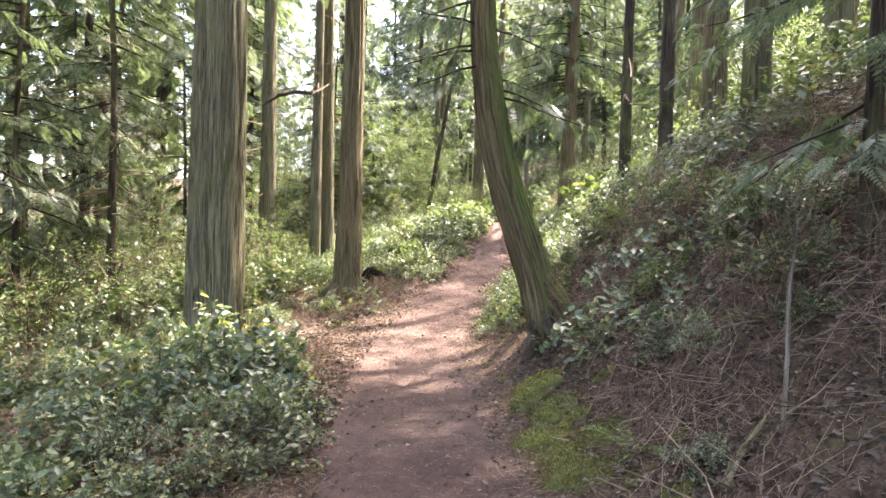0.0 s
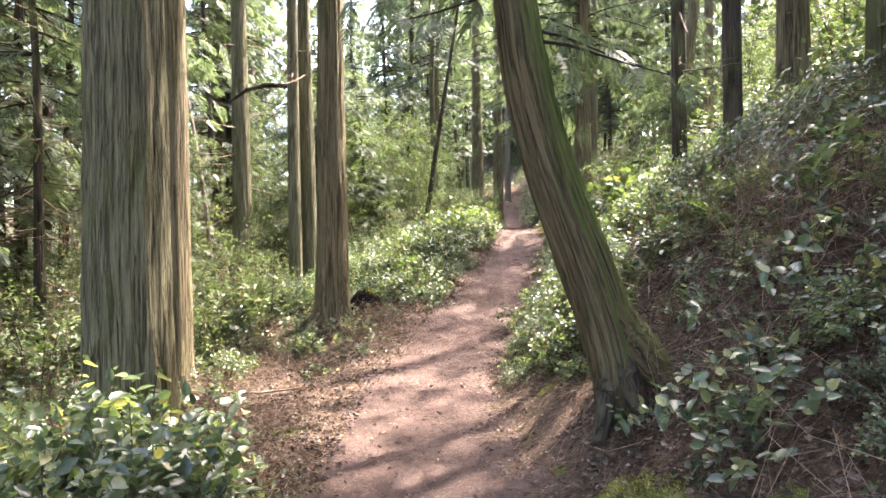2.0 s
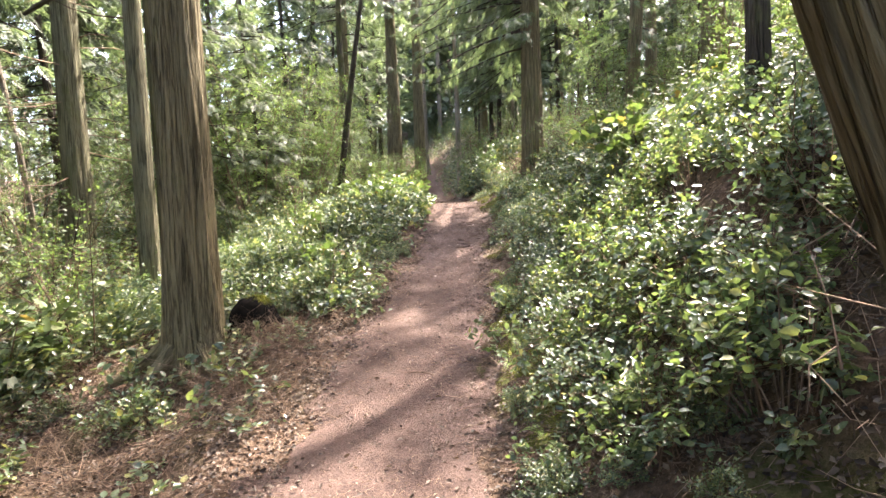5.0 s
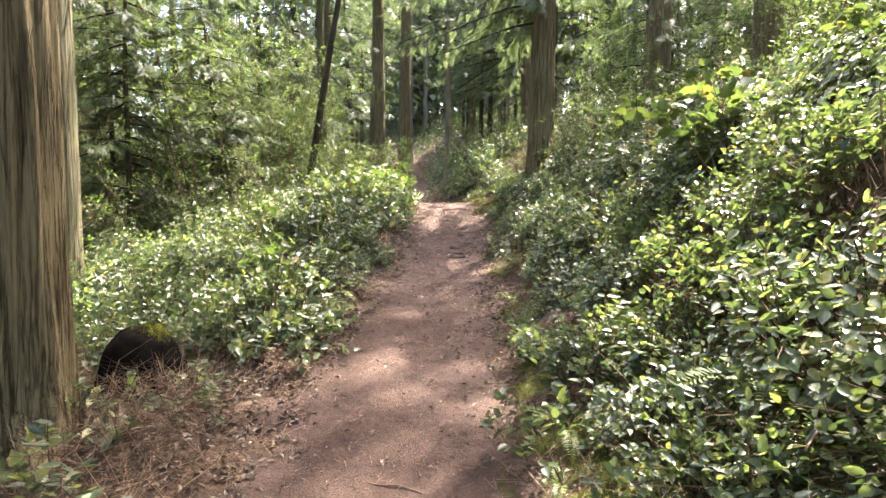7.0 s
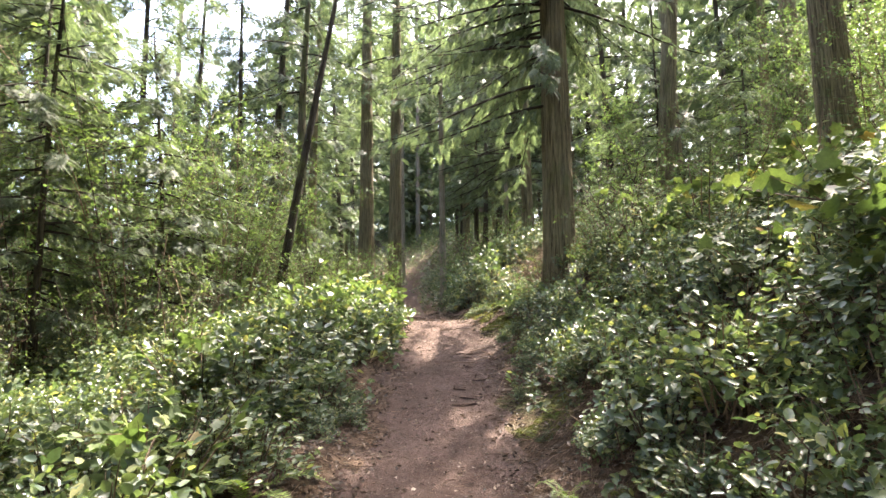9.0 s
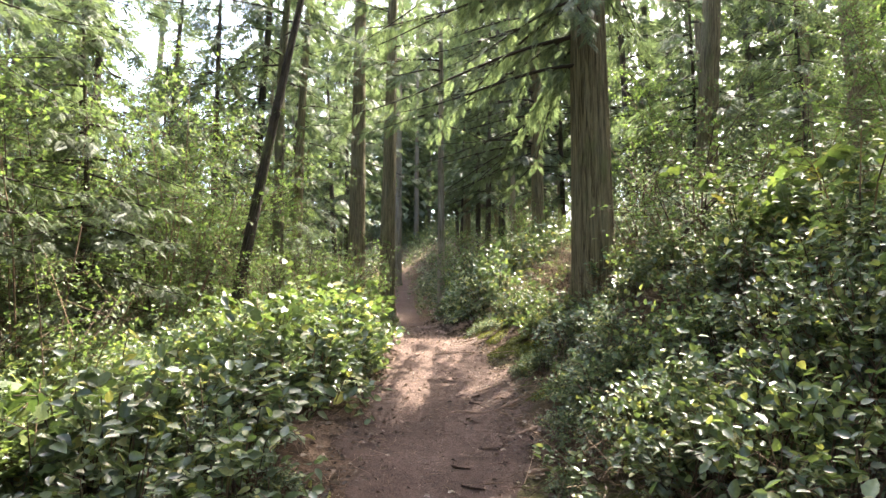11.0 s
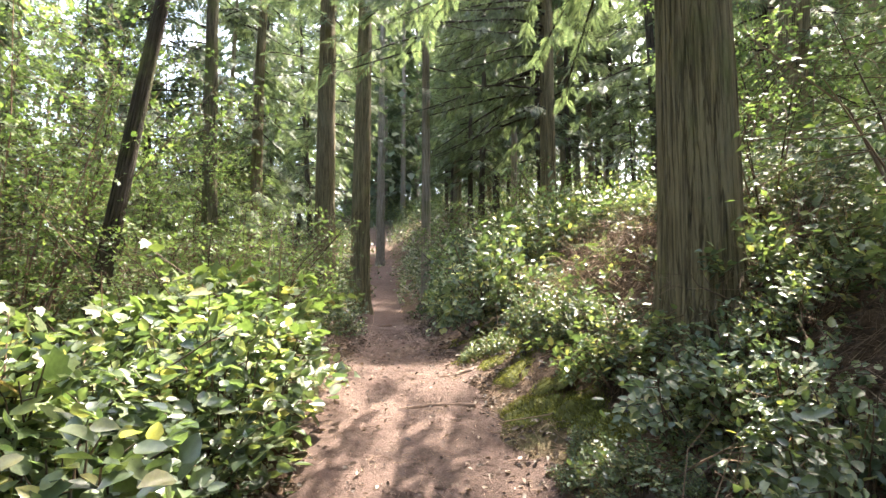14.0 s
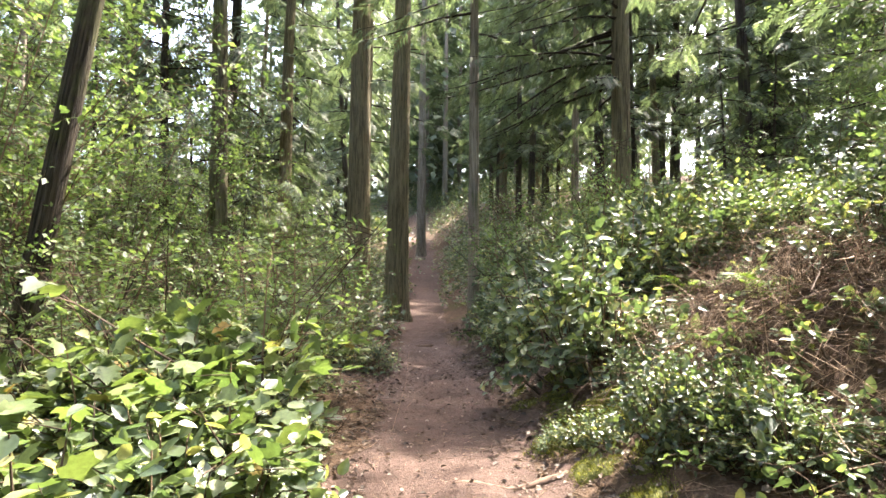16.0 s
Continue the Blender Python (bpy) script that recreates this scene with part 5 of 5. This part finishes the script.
for k, (dx, dy) in enumerate(((-0.75, -0.25), (-0.35, -0.55), (0.4, -0.45), (-0.6, 0.4))):
    part("root", tube("root", [(dx * 0.18, dy * 0.18, 0.42), (dx * 0.4, dy * 0.4, 0.2), (dx * 0.7, dy * 0.7, 0.05), (dx, dy, -0.06)], (0.07, 0.085, 0.06, 0.03), M_BARK_RED, 550 + k, 12, 8, 0.06), edge_cedar)
for k, (pts_, r_) in enumerate((([(-0.28, 0.0, 0.86), (-0.13, -0.01, 0.6), (0.0, -0.02, 0.42), (0.12, -0.02, 0.24), (0.24, 0.0, 0.05)], (0.1, 0.135, 0.14, 0.12, 0.08)),
                               ([(-0.18, -0.03, 0.5), (-0.1, -0.1, 0.26), (-0.02, -0.16, 0.06), (0.06, -0.22, -0.12)], (0.1, 0.09, 0.07, 0.04)),
                               ([(-0.16, 0.0, 0.35), (-0.2, -0.1, 0.1), (-0.24, -0.18, -0.06), (-0.28, -0.24, -0.2)], (0.1, 0.08, 0.06, 0.04)))):
    part("root", tube("root", pts_, r_, M_BARK_DARK if k else M_BARK_LEAN, 545 + k, 14, 8, 0.06), leaning)
part("branch", tube("branch", [(-0.05, 0, 4.25), (-0.5, -0.05, 4.3), (-0.9, -0.15, 4.2), (-1.3, -0.2, 3.95)], (0.05, 0.045, 0.04, 0.025), M_BARK_DARK, 541), twin, "dark bare branch stub")
x, y = -9.1, 15.2
z = float(height(x, y))
tagged(new("bare_sapling", tube("bare_sapling", [(x, y, z - 0.1), (x - 0.2, y, z + 2.0), (x - 0.55, y, z + 4.2), (x - 1.1, y, z + 7.0)], (0.06, 0.055, 0.045, 0.02), M_BARK_PALE, 531)),
       "pale thin bare stem leaning among the firs", "sapling")


tagged(new("dead_branch", tube("dead_branch", [(0.72, 16.45, 2.72), (0.95, 16.35, 3.05), (1.25, 16.3, 3.35), (1.7, 16.25, 3.5), (2.3, 16.3, float(height(2.3, 16.3)) - 0.02)], (0.012, 0.018, 0.026, 0.032, 0.036), M_BARK_DARK, 532)),
       "dark bare branch arching out over the salal", "branch")


def clod(x, y, s, seed):
    """An eroded lump of hard dirt standing out of the path."""
    r = np.random.default_rng(seed)
    bm = bmesh.new()
    bmesh.ops.create_icosphere(bm, subdivisions=2, radius=1)
    for v in bm.verts:
        v.co *= 1 + r.normal(0, 0.16)
        v.co.x *= s * 1.5
        v.co.y *= s * 0.8
        v.co.z *= s * 0.36
    me = bpy.data.meshes.new("dirt_clod")
    bm.to_mesh(me)
    bm.free()
    me.materials.append(M_TRAIL)
    ob = tagged(new("dirt_clod", me), "hard ledge of eroded reddish dirt on the path", "dirt clod", "eroded clods on the path")
    ob.matrix_basis = pose(x, y, float(height(x, y)) - 0.03, 0, r.normal(0, 6), r.uniform(-25, 25))


for k in range(22):
    clod(rng.uniform(-1.45, -0.88), rng.uniform(15.2, 17.3), rng.uniform(0.03, 0.075), 700 + k)
for k in range(14):
    clod(rng.uniform(-1.3, -0.85), rng.uniform(14.6, 16.6), rng.uniform(0.06, 0.1), 750 + k)
for k, (x, y) in enumerate([(-1.3, 19.7), (-1.22, 19.6), (-1.15, 18.2), (-1.5, 13.2), (-1.9, 14.3)]):
    clod(x, y, 0.05, 730 + k)


def stump(x, y, r, h, seed):
    ob = thing("charred_stump", "low rotten stump, black for its dark hollow, with a mossy top", "stump")
    ob.location = (x, y, float(height(x, y)))
    spine = [(0, 0, -0.1), (0.0, 0, h * 0.5), (0.03, 0.02, h * 0.85), (0.05, 0.02, h)]
    part("trunk", trunk_mesh(spine, (r, r * 0.9, r * 0.62, r * 0.12), 48, 30, seed, M_HOLLOW_BLACK, 0.2, 0.3), ob)
    cap = pose(0.04, 0.0, h - 0.07, 8, 6, 0) @ Matrix.Diagonal((r * 1.9, r * 1.5, 0.85, 1))
    top = part("moss_cap", MOSS[0][0], ob, "bright moss cap on the stump")
    top.matrix_basis = cap
    stuff(part("tuft", MOSS[0][1], top, "feathery moss tips"))


stump(-3.5, 10.78, 0.22, 0.4, 540)


# roots hanging out of the bare earth cut
for k in range(12):
    y0 = rng.uniform(18.0, 20.1)
    x0 = rng.uniform(0.7, 0.95)
    xs = [x0, x0 - 0.14, x0 - 0.3 + rng.normal(0, 0.06), x0 - 0.48 + rng.normal(0, 0.08)]
    ys = [y0 + rng.normal(0, 0.1) * q for q in range(4)]
    log("bank_root", list(zip(xs, ys)), (0.02, 0.07, 0.05, -0.02), (0.016, 0.013, 0.01, 0.005), M_BARK_DARK, "thin dark root hanging from the earth cut", "root", 560 + k, "roots in the bank")


# ---- far woods ----
def far_woods(seed, n):
    r = np.random.default_rng(seed)
    tv, lv = [], []
    for k in range(n):
        if k % 7 == 0:
            x, y = r.uniform(-20, 10), r.uniform(58, 90)
        else:
            az, dist = r.uniform(0, 6.28), r.uniform(27, 105)
            x, y = -2 + dist * math.sin(az), 12 + dist * math.cos(az)
        if not clear_of_trail(x, y, 2) or (-17 < x < 12 and y < 50) or (-0.62 < math.atan2(x + 2, y - 12) < -0.34 and r.uniform() < 0.5):
            continue
        z, h = float(height(x, y)), r.uniform(16, 30)
        tv.append(sticks(np.array([[x, y, z - 0.3]]), np.array([[x, y, z + h]]), np.array([0.24]), np.array([0.05]), 6))
        m = 460
        f = r.uniform(0.0, 1, m)
        R = (0.5 + 2.6 * np.sin(np.pi * np.clip(0.25 + 0.75 * f, 0, 1))) * np.sqrt(r.uniform(0, 1, m))
        a = r.uniform(0, 6.28, m)
        p = np.stack([x + np.cos(a) * R, y + np.sin(a) * R, z + h * (0.08 + 0.92 * f)], 1)
        lv.append(scatter(SMALL_V, SMALL_F, p, np.stack([np.cos(a), np.sin(a), np.full(m, -0.5)], 1) + r.normal(0, 0.3, (m, 3)), np.array([0, 0, 1.0]) + r.normal(0, 0.4, (m, 3)), r.uniform(0.5, 1.2, m)))
    ob = thing("far_woods", "distant conifer woods closing the view", "woods", kind="stuff")
    v, f = join(tv)
    stuff(part("trunks", mesh_np("trunks", v, f, M_BARK_PALE), ob))
    v, f = join(lv)
    stuff(part("crowns", mesh_np("crowns", v, f, M_CEDAR), ob))


far_woods(600, 430)

# low growth that closes the bare patches beside the path
fill("salal_shrub", SALAL, (-1.3, 0.9, 17.7, 21.0), 16, 0.4, 0.65, SALAL_LABEL, "salal on the bank", 0.6, 0.36, inside_=uncut)
fill("salal_sprig", SPARSE, (-1.2, 0.6, 17.4, 20.5), 12, 0.4, 0.7, LOW_LABEL, "low salal sprigs", 0.55, 0.25)
fill("salal_shrub", SALAL, (-6.5, -3.6, 5.4, 9.5), 12, 0.4, 0.65, SALAL_LABEL, "salal beside the path", 0.9, 0.6)
